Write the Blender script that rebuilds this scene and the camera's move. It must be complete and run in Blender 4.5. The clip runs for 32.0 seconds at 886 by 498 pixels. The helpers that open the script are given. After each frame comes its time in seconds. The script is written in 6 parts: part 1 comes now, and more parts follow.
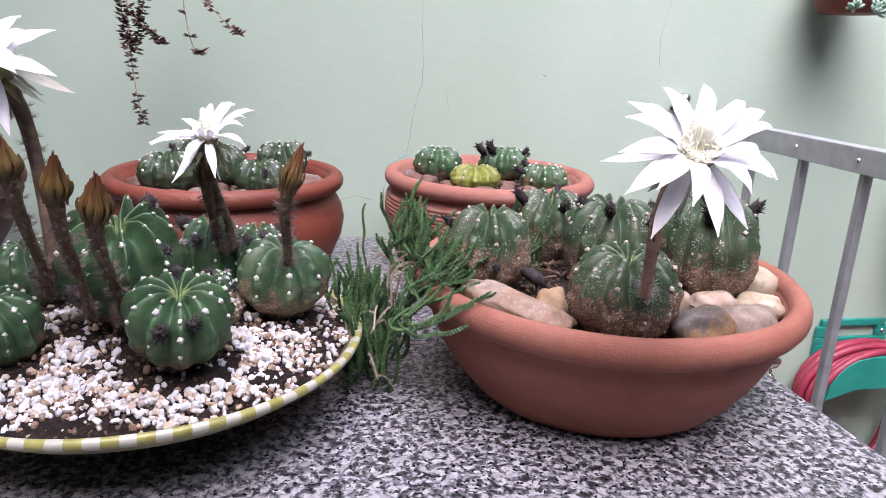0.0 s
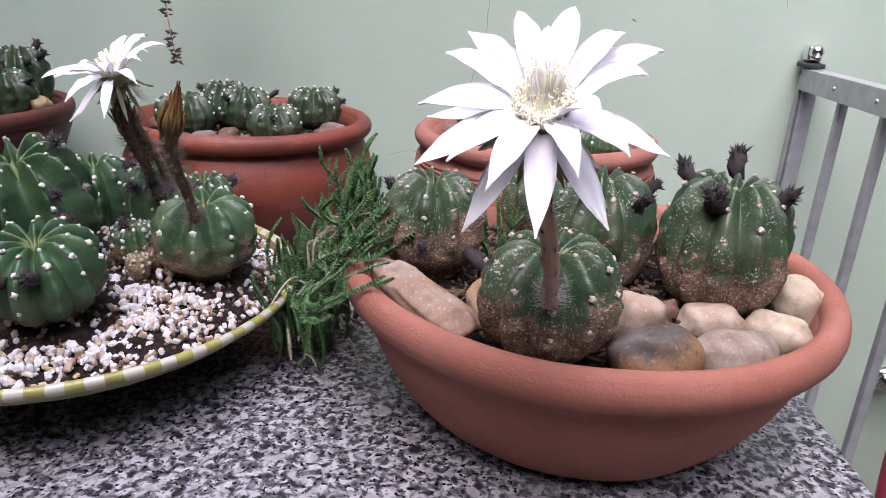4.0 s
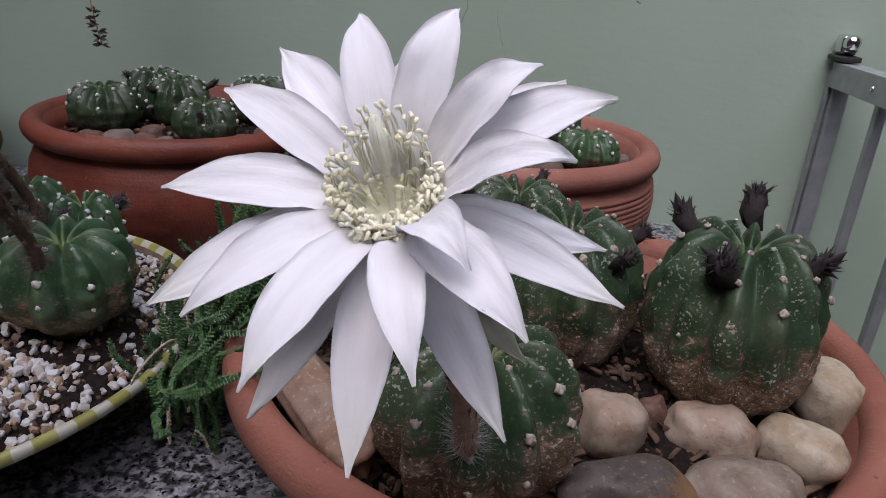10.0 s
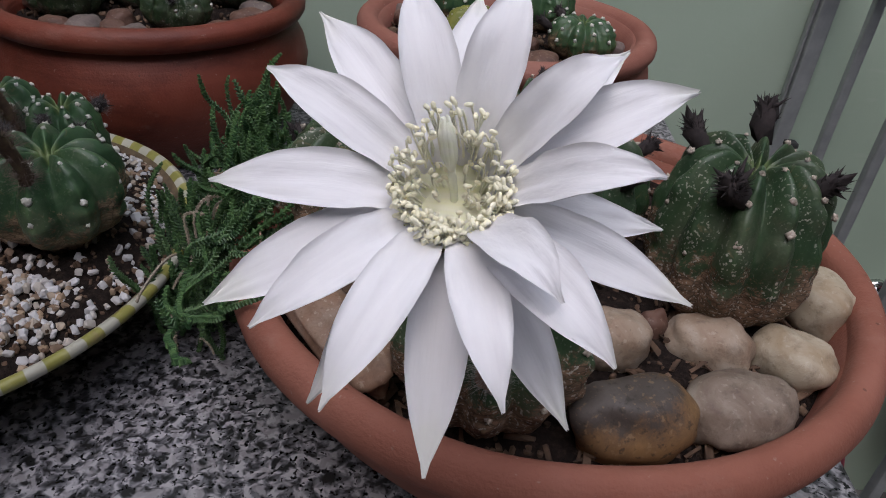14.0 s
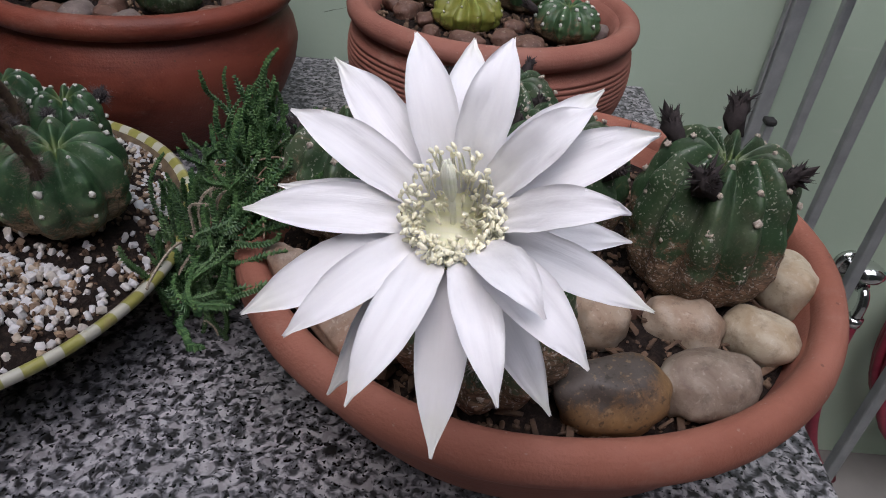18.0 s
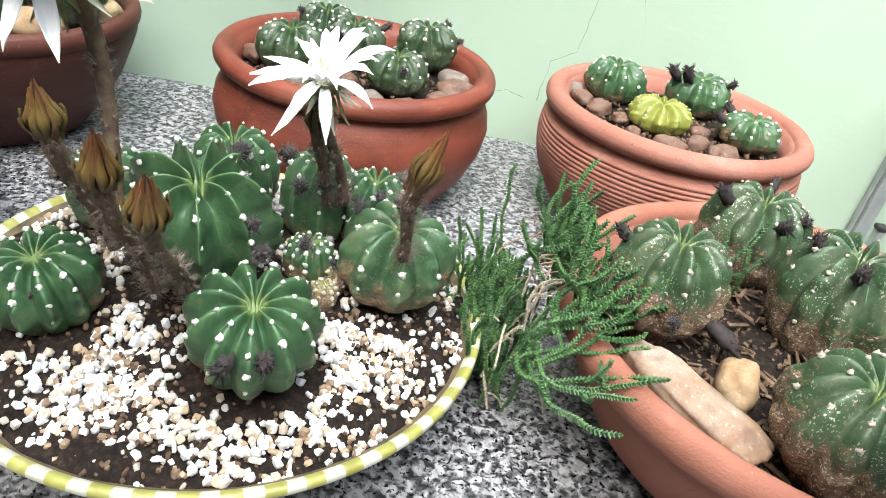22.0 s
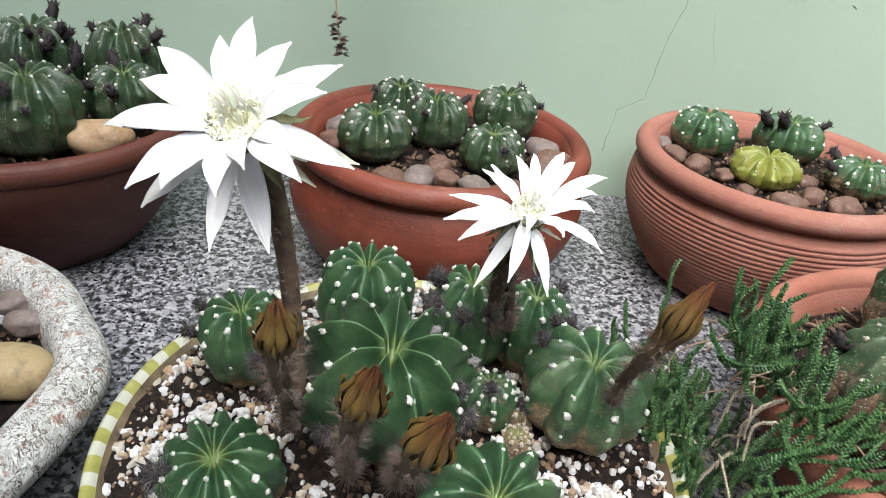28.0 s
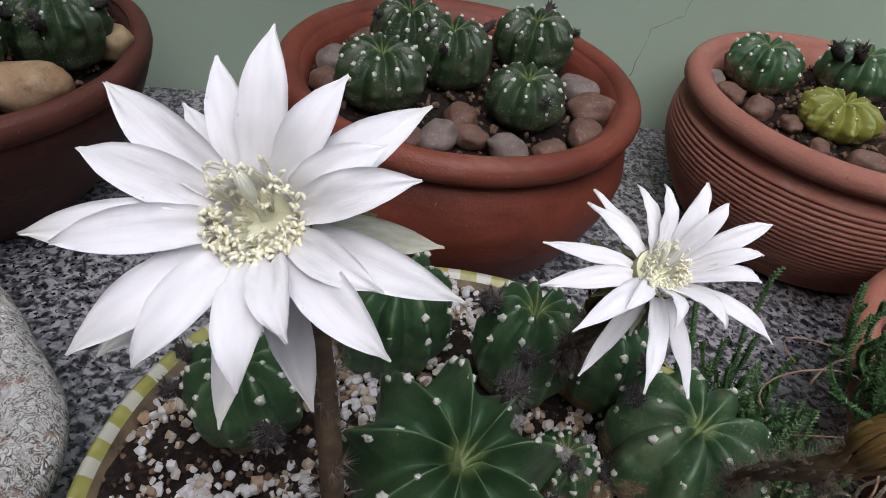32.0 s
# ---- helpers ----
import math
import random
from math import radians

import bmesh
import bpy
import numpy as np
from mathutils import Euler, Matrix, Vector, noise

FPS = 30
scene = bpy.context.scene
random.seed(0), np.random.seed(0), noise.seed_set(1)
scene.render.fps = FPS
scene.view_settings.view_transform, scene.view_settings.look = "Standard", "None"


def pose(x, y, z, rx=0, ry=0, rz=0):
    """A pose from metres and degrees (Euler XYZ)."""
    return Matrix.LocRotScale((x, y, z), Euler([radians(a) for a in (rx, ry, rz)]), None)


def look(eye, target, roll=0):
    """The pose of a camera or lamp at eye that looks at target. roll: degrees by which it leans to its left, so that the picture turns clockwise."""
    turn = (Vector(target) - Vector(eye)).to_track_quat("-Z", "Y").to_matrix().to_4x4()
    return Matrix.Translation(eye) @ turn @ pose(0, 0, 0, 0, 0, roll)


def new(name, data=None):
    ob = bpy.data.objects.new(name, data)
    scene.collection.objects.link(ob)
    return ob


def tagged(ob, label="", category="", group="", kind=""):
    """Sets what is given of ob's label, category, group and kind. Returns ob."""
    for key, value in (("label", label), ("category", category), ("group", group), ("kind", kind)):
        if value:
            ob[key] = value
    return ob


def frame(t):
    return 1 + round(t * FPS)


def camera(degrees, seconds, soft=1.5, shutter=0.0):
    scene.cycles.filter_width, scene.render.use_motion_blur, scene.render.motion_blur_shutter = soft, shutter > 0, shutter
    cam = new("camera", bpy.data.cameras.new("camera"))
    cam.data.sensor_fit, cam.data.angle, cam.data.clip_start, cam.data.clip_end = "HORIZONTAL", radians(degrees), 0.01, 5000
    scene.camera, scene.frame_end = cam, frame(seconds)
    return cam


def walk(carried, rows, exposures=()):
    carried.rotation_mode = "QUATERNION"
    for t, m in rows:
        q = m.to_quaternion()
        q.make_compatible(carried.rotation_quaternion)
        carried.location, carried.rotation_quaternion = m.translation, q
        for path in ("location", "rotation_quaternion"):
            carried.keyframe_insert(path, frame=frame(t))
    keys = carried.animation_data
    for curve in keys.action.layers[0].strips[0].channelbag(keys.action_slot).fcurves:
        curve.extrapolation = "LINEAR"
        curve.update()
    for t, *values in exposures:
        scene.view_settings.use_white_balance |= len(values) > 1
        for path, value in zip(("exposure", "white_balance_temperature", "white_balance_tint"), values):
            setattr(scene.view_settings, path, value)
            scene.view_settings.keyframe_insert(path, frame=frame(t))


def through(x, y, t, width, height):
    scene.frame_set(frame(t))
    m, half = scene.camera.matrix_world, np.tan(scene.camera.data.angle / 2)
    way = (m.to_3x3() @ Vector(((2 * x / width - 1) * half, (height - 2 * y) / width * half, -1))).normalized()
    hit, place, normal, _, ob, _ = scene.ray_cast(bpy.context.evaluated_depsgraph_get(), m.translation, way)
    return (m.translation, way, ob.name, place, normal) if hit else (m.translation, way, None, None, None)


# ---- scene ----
cam = camera(65.4, 32.0, soft=1.0)
METRES, EYE, TILT, LEAN, TURN = 1.6, 0.385, -16.4, -2.5, -10.5
ROWS = [
    (0.0, 0.0, 0.0, 0.0, 0.0, 0.0, -0.0),
    (0.5, 0.0004, 0.017, 0.0068, -1.11, -0.94, -0.31),
    (1.0, -0.0186, 0.0325, 0.0109, -5.1, -1.21, 0.31),
    (1.5, -0.0165, 0.0528, 0.0155, -4.38, -2.07, -2.28),
    (2.0, 0.0324, 0.0726, 0.0115, -0.41, -2.01, -3.18),
    (2.5, 0.0901, 0.0751, 0.0084, 5.93, -1.38, -2.45),
    (3.0, 0.1266, 0.0773, 0.0083, 11.64, -2.75, -2.87),
    (3.5, 0.1341, 0.0936, 0.0125, 14.05, -4.16, -4.39),
    (5.5, 0.1509, 0.1038, 0.0175, 15.92, -4.11, -3.95),
    (6.0, 0.1571, 0.1233, 0.0223, 15.12, -4.49, -3.63),
    (6.5, 0.1585, 0.1398, 0.0301, 14.73, -4.9, -3.95),
    (7.0, 0.16, 0.1504, 0.0393, 15.4, -4.24, -4.32),
    (7.5, 0.1537, 0.1634, 0.0457, 16.11, -3.94, -4.66),
    (8.0, 0.1511, 0.1817, 0.0466, 15.95, -5.25, -4.28),
    (8.5, 0.1495, 0.1916, 0.0454, 16.07, -6.17, -4.86),
    (9.0, 0.1501, 0.1977, 0.0466, 15.84, -6.16, -5.09),
    (9.5, 0.1482, 0.1998, 0.0477, 15.74, -6.07, -5.35),
    (10.0, 0.1477, 0.2011, 0.048, 15.64, -6.32, -5.5),
    (10.5, 0.1481, 0.1998, 0.0494, 15.5, -6.23, -5.61),
    (11.0, 0.1481, 0.1974, 0.0509, 15.8, -6.12, -5.9),
    (11.5, 0.1494, 0.1936, 0.0518, 16.0, -6.03, -5.94),
    (12.0, 0.1504, 0.1921, 0.0516, 15.84, -6.22, -5.61),
    (12.5, 0.1485, 0.1938, 0.0534, 15.3, -8.5, -5.68),
    (13.0, 0.1407, 0.1963, 0.0585, 14.43, -12.25, -5.65),
    (13.5, 0.1332, 0.1999, 0.0648, 14.03, -13.6, -5.82),
    (14.0, 0.1307, 0.2036, 0.0649, 13.24, -16.95, -5.53),
    (14.5, 0.1293, 0.2005, 0.0685, 12.56, -17.54, -5.84),
    (15.0, 0.1285, 0.1945, 0.0698, 12.8, -17.73, -5.66),
    (15.5, 0.1294, 0.1932, 0.0713, 12.88, -17.55, -5.54),
    (17.5, 0.1294, 0.1865, 0.0772, 12.25, -18.89, -5.63),
    (18.0, 0.1304, 0.1885, 0.078, 12.07, -19.47, -5.4),
    (18.5, 0.1298, 0.1873, 0.0779, 12.23, -19.48, -5.44),
    (19.0, 0.1286, 0.186, 0.0774, 12.38, -19.52, -5.54),
    (19.5, 0.1274, 0.1853, 0.0771, 12.06, -19.68, -5.67),
    (20.0, 0.1235, 0.1847, 0.0775, 11.54, -19.34, -5.86),
    (20.5, 0.1069, 0.1811, 0.0782, 10.61, -17.71, -6.9),
    (21.0, 0.074, 0.1627, 0.0803, 10.64, -16.2, -7.98),
    (21.5, 0.0261, 0.146, 0.0802, 11.36, -16.52, -8.28),
    (22.0, -0.0341, 0.1236, 0.0881, 11.25, -15.53, -10.54),
    (22.5, -0.0888, 0.1018, 0.0894, 12.53, -16.8, -10.53),
    (23.0, -0.1186, 0.0929, 0.097, 8.63, -15.69, -9.26),
    (23.5, -0.1401, 0.085, 0.0996, 6.03, -14.71, -7.0),
    (24.0, -0.1465, 0.1112, 0.1075, 5.42, -14.26, -7.74),
    (24.5, -0.1539, 0.1383, 0.1146, 6.29, -11.92, -6.2),
    (25.0, -0.151, 0.1493, 0.108, 5.53, -14.93, -5.05),
    (25.5, -0.1486, 0.1437, 0.1053, 5.53, -16.63, -4.9),
    (27.5, -0.1385, 0.1434, 0.1129, 6.86, -13.57, -3.94),
    (28.0, -0.1501, 0.1583, 0.1193, 7.67, -14.05, -5.84),
    (28.5, -0.1719, 0.1948, 0.1213, 11.84, -14.81, -7.05),
    (29.0, -0.1792, 0.2224, 0.121, 16.32, -15.58, -9.35),
    (29.5, -0.1999, 0.2395, 0.1254, 15.34, -16.92, -9.97),
    (30.0, -0.2277, 0.2513, 0.1328, 10.27, -18.93, -8.7),
    (30.5, -0.2317, 0.2565, 0.1334, 5.4, -19.85, -7.26),
    (31.0, -0.2239, 0.2632, 0.1363, 3.6, -20.11, -6.77),
    (31.5, -0.2114, 0.2618, 0.1409, 3.42, -22.14, -6.82),
    (32.0, -0.2027, 0.251, 0.1462, 4.6, -23.58, -6.78),
]
EXPOSURES = [(0, 1.82, 5900, 27), (1.2, 1.76, 5900, 27), (3.2, 1.58, 5920, 26), (6.3, 1.53, 5900, 28), (7.2, 0.74, 5800, 22), (8.5, 0.42, 5800, 22), (10, 0.30, 5900, 21), (12, 0.22, 5950, 20), (14, 0.10, 5950, 16), (18, 0.36, 6000, 16), (20.3, 0.39, 5980, 13), (22, 2.36, 6150, 1), (23.7, 2.36, 6550, -6), (25, 1.78, 6450, -3), (28, 1.71, 6100, 5), (29, 0.92, 6150, 4), (29.5, 0.36, 5900, 11), (30.5, 0.16, 5880, 12), (31.1, 0.09, 5900, 12), (32, 0.52, 6050, 13)]
walk(cam, [(t, pose(0, 0, EYE, TILT, LEAN, TURN) @ pose(METRES * x, METRES * y, METRES * z, 90 + pitch, roll, yaw)) for t, x, y, z, yaw, pitch, roll in ROWS],
     exposures=EXPOSURES)

# ---- sky and light ----
world = bpy.data.worlds.new("overcast_sky")
scene.world = world
world.use_nodes = True
wn = world.node_tree.nodes
sky = wn.new("ShaderNodeTexSky")
sky.sky_type, sky.sun_disc = "NISHITA", False
sky.sun_elevation, sky.sun_rotation = radians(62), radians(199)
sky.air_density, sky.dust_density = 1.0, 4.0
world.node_tree.links.new(sky.outputs[0], wn["Background"].inputs[0])
wn["Background"].inputs[1].default_value = 0.12
sun = new("sun", bpy.data.lights.new("sun", "SUN"))
sun.data.energy, sun.data.angle, sun.data.color = 2.3, radians(75), (1.0, 0.985, 0.96)
sun.matrix_world = look((-0.43, -0.93, 3.0), (0.1, 0.6, 0))


# ---- materials ----
def material(name, rough=0.6, metal=0.0, spec=0.5):
    m = bpy.data.materials.new(name)
    m.use_nodes = True
    b = m.node_tree.nodes["Principled BSDF"]
    b.inputs["Roughness"].default_value = rough
    b.inputs["Metallic"].default_value = metal
    b.inputs["Specular IOR Level"].default_value = spec
    return m, m.node_tree.nodes, m.node_tree.links, b


def coords(n):
    return n.new("ShaderNodeTexCoord").outputs["Object"]


def noise_tex(n, l, vec, scale, detail=4.0, rough=0.55, dist=0.0):
    t = n.new("ShaderNodeTexNoise")
    t.inputs["Scale"].default_value, t.inputs["Detail"].default_value = scale, detail
    t.inputs["Roughness"].default_value, t.inputs["Distortion"].default_value = rough, dist
    l.new(vec, t.inputs["Vector"])
    return t.outputs["Fac"]


def cells(n, l, vec, scale, feature="F1", out="Distance"):
    t = n.new("ShaderNodeTexVoronoi")
    t.feature = feature
    t.inputs["Scale"].default_value = scale
    l.new(vec, t.inputs["Vector"])
    return t.outputs[out]


def ramp(n, l, fac, stops, hard=False):
    r = n.new("ShaderNodeValToRGB")
    if hard:
        r.color_ramp.interpolation = "CONSTANT"
    e = r.color_ramp.elements
    while len(e) < len(stops):
        e.new(0.5)
    for k, (p, c) in zip(e, stops):
        k.position = p
        k.color = (*c, 1) if len(c) == 3 else c
    l.new(fac, r.inputs[0])
    return r.outputs[0]


def grey(v):
    return (v, v, v)


def mixed(n, l, fac, a, b, mode="MIX"):
    m = n.new("ShaderNodeMix")
    m.data_type, m.blend_type = "RGBA", mode
    for k, v in ((0, fac), (6, a), (7, b)):
        if hasattr(v, "links"):
            l.new(v, m.inputs[k])
        else:
            m.inputs[k].default_value = (*v, 1) if isinstance(v, tuple) else v
    return m.outputs[2]


def calc(n, l, op, a, b=0.0):
    m = n.new("ShaderNodeMath")
    m.operation = op
    for k, v in ((0, a), (1, b)):
        if hasattr(v, "links"):
            l.new(v, m.inputs[k])
        else:
            m.inputs[k].default_value = v
    return m.outputs[0]


def bump(n, l, b, height, strength=0.3, dist=0.002):
    k = n.new("ShaderNodeBump")
    k.inputs["Strength"].default_value, k.inputs["Distance"].default_value = strength, dist
    l.new(height, k.inputs["Height"])
    l.new(k.outputs[0], b.inputs["Normal"])


def stretch(n, l, vec, s):
    m = n.new("ShaderNodeMapping")
    m.inputs["Scale"].default_value = s
    l.new(vec, m.inputs["Vector"])
    return m.outputs[0]


def axis_of(n, l, vec, k):
    s = n.new("ShaderNodeSeparateXYZ")
    l.new(vec, s.inputs[0])
    return s.outputs[k]


def per_object(n):
    return n.new("ShaderNodeObjectInfo").outputs["Random"]


def per_island(n):
    return n.new("ShaderNodeNewGeometry").outputs["Random Per Island"]


def plain(name, stops, scale=60, rough=0.6, metal=0.0, relief=0.2, depth=0.001, spec=0.5):
    m, n, l, b = material(name, rough, metal, spec)
    c = coords(n)
    f = noise_tex(n, l, c, scale)
    l.new(ramp(n, l, f, stops), b.inputs["Base Color"])
    bump(n, l, b, noise_tex(n, l, c, scale * 6), relief, depth)
    return m


def terracotta(name, base, dark, pale, bloom=0.3, smoke=0.25, rough=0.78):
    m, n, l, b = material(name, rough, 0, 0.3)
    c = coords(n)
    turn_marks = noise_tex(n, l, stretch(n, l, c, (3, 3, 160)), 1.0, 3)
    big = noise_tex(n, l, c, 9, 5, 0.6)
    fine = noise_tex(n, l, c, 420, 3)
    col = ramp(n, l, big, [(0.3, dark), (0.5, base), (0.72, pale)])
    col = mixed(n, l, calc(n, l, "MULTIPLY", turn_marks, 0.65), col, tuple(0.74 * v for v in base))
    sooty = ramp(n, l, noise_tex(n, l, stretch(n, l, c, (1, 1, 2.2)), 7.5, 6, 0.68, 0.6), [(0.48, grey(0)), (0.70, grey(smoke))])
    col = mixed(n, l, sooty, col, tuple(0.30 * v for v in base))
    salts = ramp(n, l, noise_tex(n, l, stretch(n, l, c, (1, 1, 1.6)), 15, 6, 0.72), [(0.58, grey(0)), (0.78, grey(bloom * 0.9))])
    col = mixed(n, l, salts, col, (0.413, 0.284, 0.232))
    specks = ramp(n, l, noise_tex(n, l, c, 230, 2), [(0.0, grey(0)), (0.70, grey(0)), (0.76, grey(1))])
    col = mixed(n, l, calc(n, l, "MULTIPLY", specks, bloom), col, (0.430, 0.344, 0.292))
    pits = ramp(n, l, cells(n, l, c, 46), [(0.0, grey(1)), (0.045, grey(1)), (0.06, grey(0))])
    col = mixed(n, l, calc(n, l, "MULTIPLY", pits, 0.55), col, (0.077, 0.039, 0.026))
    l.new(col, b.inputs["Base Color"])
    bump(n, l, b, calc(n, l, "ADD", calc(n, l, "MULTIPLY", turn_marks, 1.1), fine), 0.45, 0.0014)
    return m


CLAY = terracotta("terracotta_pink", (0.305, 0.116, 0.078), (0.235, 0.082, 0.053), (0.368, 0.159, 0.116))
CLAY_PALE = terracotta("terracotta_pale", (0.310, 0.129, 0.095), (0.241, 0.086, 0.062), (0.370, 0.181, 0.142), 0.45, 0.15, 0.85)
CLAY_RED = terracotta("terracotta_red", (0.190, 0.047, 0.028), (0.130, 0.031, 0.019), (0.240, 0.074, 0.046), 0.3, 0.75, 0.5)
CLAY_BROWN = terracotta("terracotta_red_brown", (0.103, 0.032, 0.022), (0.069, 0.022, 0.015), (0.133, 0.046, 0.031), 0.2, 0.5, 0.6)
# brown clay darkened below the rim's tone: shade put into the colour
CLAY_SHADED = terracotta("terracotta_brown_shaded", (0.071, 0.022, 0.015), (0.043, 0.014, 0.010), (0.096, 0.031, 0.022), 0.12, 0.6, 0.55)


def granite():
    m, n, l, b = material("grey_granite", 0.32, 0, 0.5)
    c = coords(n)
    f1 = noise_tex(n, l, c, 125, 2, 0.5, 0.6)
    f2 = noise_tex(n, l, c, 240, 2, 0.5, 0.4)
    f3 = noise_tex(n, l, c, 80, 2, 0.5, 0.5)
    col = ramp(n, l, f1, [(0.36, grey(0.016)), (0.44, (0.065, 0.065, 0.072)), (0.52, (0.159, 0.157, 0.169)), (0.62, (0.370, 0.361, 0.377))])
    dark = ramp(n, l, f2, [(0.0, grey(1)), (0.40, grey(1)), (0.43, grey(0))])
    col = mixed(n, l, dark, col, (0.014, 0.014, 0.016))
    pale = ramp(n, l, f3, [(0.56, grey(0)), (0.63, grey(0.7))])
    col = mixed(n, l, pale, col, (0.344, 0.331, 0.344))
    l.new(col, b.inputs["Base Color"])
    l.new(ramp(n, l, f2, [(0.3, grey(0.25)), (0.7, grey(0.45))]), b.inputs["Roughness"])
    bump(n, l, b, noise_tex(n, l, c, 500), 0.06, 0.0005)
    return m


GRANITE = granite()


def plaster():
    m, n, l, b = material("mint_plaster", 0.75, 0, 0.3)
    c = coords(n)
    big = noise_tex(n, l, stretch(n, l, c, (1, 1, 0.6)), 2.2, 5, 0.6)
    col = ramp(n, l, big, [(0.3, (0.346, 0.437, 0.340)), (0.55, (0.377, 0.468, 0.367)), (0.75, (0.408, 0.492, 0.394))])
    smear = ramp(n, l, noise_tex(n, l, stretch(n, l, c, (3, 1, 14)), 5, 4), [(0.62, grey(0)), (0.8, grey(0.5))])
    col = mixed(n, l, smear, col, (0.439, 0.503, 0.426))
    l.new(col, b.inputs["Base Color"])
    h = calc(n, l, "ADD", noise_tex(n, l, stretch(n, l, c, (1, 1, 3)), 26, 5), calc(n, l, "MULTIPLY", noise_tex(n, l, c, 160, 3), 0.35))
    bump(n, l, b, h, 0.16, 0.003)
    return m


PLASTER = plaster()
CRACK = plain("crack_shadow", [(0.3, (0.112, 0.125, 0.099)), (0.7, (0.224, 0.249, 0.206))], 80, 0.95)


def cactus_skin(name, low, mid, high, cork, cork_top, speck=0.0, scars=0.35):
    """Green skin with pale rib crests, scars, a corky brown base and grains of lime."""
    m, n, l, b = material(name, 0.48, 0, 0.4)
    c = coords(n)
    f = noise_tex(n, l, c, 42, 6, 0.65, 0.5)
    col = ramp(n, l, f, [(0.28, low), (0.5, mid), (0.75, high)])
    col = mixed(n, l, calc(n, l, "MULTIPLY", per_object(n), 0.22), col, high)
    at = n.new("ShaderNodeAttribute")
    at.attribute_name = "crest"
    crest = at.outputs["Fac"]
    fade = ramp(n, l, noise_tex(n, l, c, 55, 3), [(0.35, grey(0.25)), (0.6, grey(1))])
    col = mixed(n, l, calc(n, l, "MULTIPLY", calc(n, l, "MULTIPLY", crest, fade), 0.20 if speck > 0.5 else 0.40), col, tuple(min(0.5, 2.1 * v) for v in high))
    old = ramp(n, l, noise_tex(n, l, c, 70, 5, 0.7, 1.0), [(0.60, grey(0)), (0.67, grey(scars))])
    col = mixed(n, l, old, col, (0.163, 0.129, 0.065))
    z = axis_of(n, l, c, 2)
    edge = calc(n, l, "ADD", calc(n, l, "MULTIPLY", noise_tex(n, l, c, 34, 8, 0.78), 0.16), -0.08)
    corky = ramp(n, l, calc(n, l, "ADD", calc(n, l, "MULTIPLY", calc(n, l, "ADD", z, edge), 8.0), 0.2),
                 [(0.2 + 8 * cork_top - 0.035, grey(1)), (0.2 + 8 * cork_top + 0.035, grey(0))])
    bark = ramp(n, l, noise_tex(n, l, stretch(n, l, c, (1, 1, 2)), 110, 5, 0.7), [(0.3, tuple(0.30 * v for v in cork)), (0.5, cork), (0.72, tuple(min(1.0, 2.1 * v) for v in cork))])
    flakes = cells(n, l, stretch(n, l, c, (1, 1, 2.6)), 130, "DISTANCE_TO_EDGE")
    bark = mixed(n, l, ramp(n, l, flakes, [(0.0, grey(0.85)), (0.09, grey(0))]), bark, tuple(0.22 * v for v in cork))
    col = mixed(n, l, calc(n, l, "MULTIPLY", corky, 0.88), col, bark)
    flat_r = n.new("ShaderNodeVectorMath")
    flat_r.operation = "LENGTH"
    l.new(stretch(n, l, c, (1, 1, 0)), flat_r.inputs[0])
    heart = ramp(n, l, calc(n, l, "MULTIPLY", flat_r.outputs["Value"], 20.0), [(0.02, grey(0.65)), (0.24, grey(0))])
    col = mixed(n, l, heart, col, (0.189, 0.232, 0.060))
    if speck:
        dots = ramp(n, l, noise_tex(n, l, c, 520, 2, 0.4), [(0.60, grey(0)), (0.66, grey(1))])
        patch = ramp(n, l, noise_tex(n, l, c, 36, 4, 0.65), [(0.47, grey(0.05)), (0.62, grey(1))])
        patch = calc(n, l, "MAXIMUM", patch, calc(n, l, "MULTIPLY", corky, 0.9))
        col = mixed(n, l, calc(n, l, "MULTIPLY", calc(n, l, "MULTIPLY", dots, patch), speck), col, (0.602, 0.568, 0.499))
        haze = ramp(n, l, noise_tex(n, l, c, 24, 5, 0.7), [(0.46, grey(0)), (0.70, grey(0.25))])
        col = mixed(n, l, haze, col, (0.232, 0.206, 0.155))
    l.new(col, b.inputs["Base Color"])
    l.new(ramp(n, l, corky, [(0.0, grey(0.42)), (1.0, grey(0.9))]), b.inputs["Roughness"])
    bump(n, l, b, calc(n, l, "ADD", calc(n, l, "ADD", noise_tex(n, l, c, 300, 3), noise_tex(n, l, c, 60, 4)), calc(n, l, "MULTIPLY", corky, noise_tex(n, l, c, 130, 5, 0.7))), 0.55 if scars > 0.6 else 0.24, 0.0020)
    b.inputs["Subsurface Weight"].default_value = 0.06
    b.inputs["Subsurface Radius"].default_value = (0.003, 0.005, 0.002)
    return m


SKIN = cactus_skin("cactus_green", (0.014, 0.038, 0.018), (0.033, 0.077, 0.033), (0.078, 0.133, 0.058), (0.163, 0.103, 0.058), 0.017)
SKIN_OLD = cactus_skin("cactus_green_corky", (0.014, 0.033, 0.015), (0.028, 0.060, 0.026), (0.058, 0.094, 0.042), (0.194, 0.116, 0.074), 0.049, 0.70, 0.6)
SKIN_SCARRED = cactus_skin("cactus_green_tan_foot", (0.014, 0.038, 0.018), (0.033, 0.077, 0.033), (0.078, 0.133, 0.058), (0.235, 0.160, 0.098), 0.027, 0.15, 0.45)
SKIN_DARK = cactus_skin("cactus_deep_green", (0.009, 0.022, 0.009), (0.018, 0.040, 0.015), (0.038, 0.066, 0.027), (0.082, 0.055, 0.036), 0.010, 0.3, 0.5)
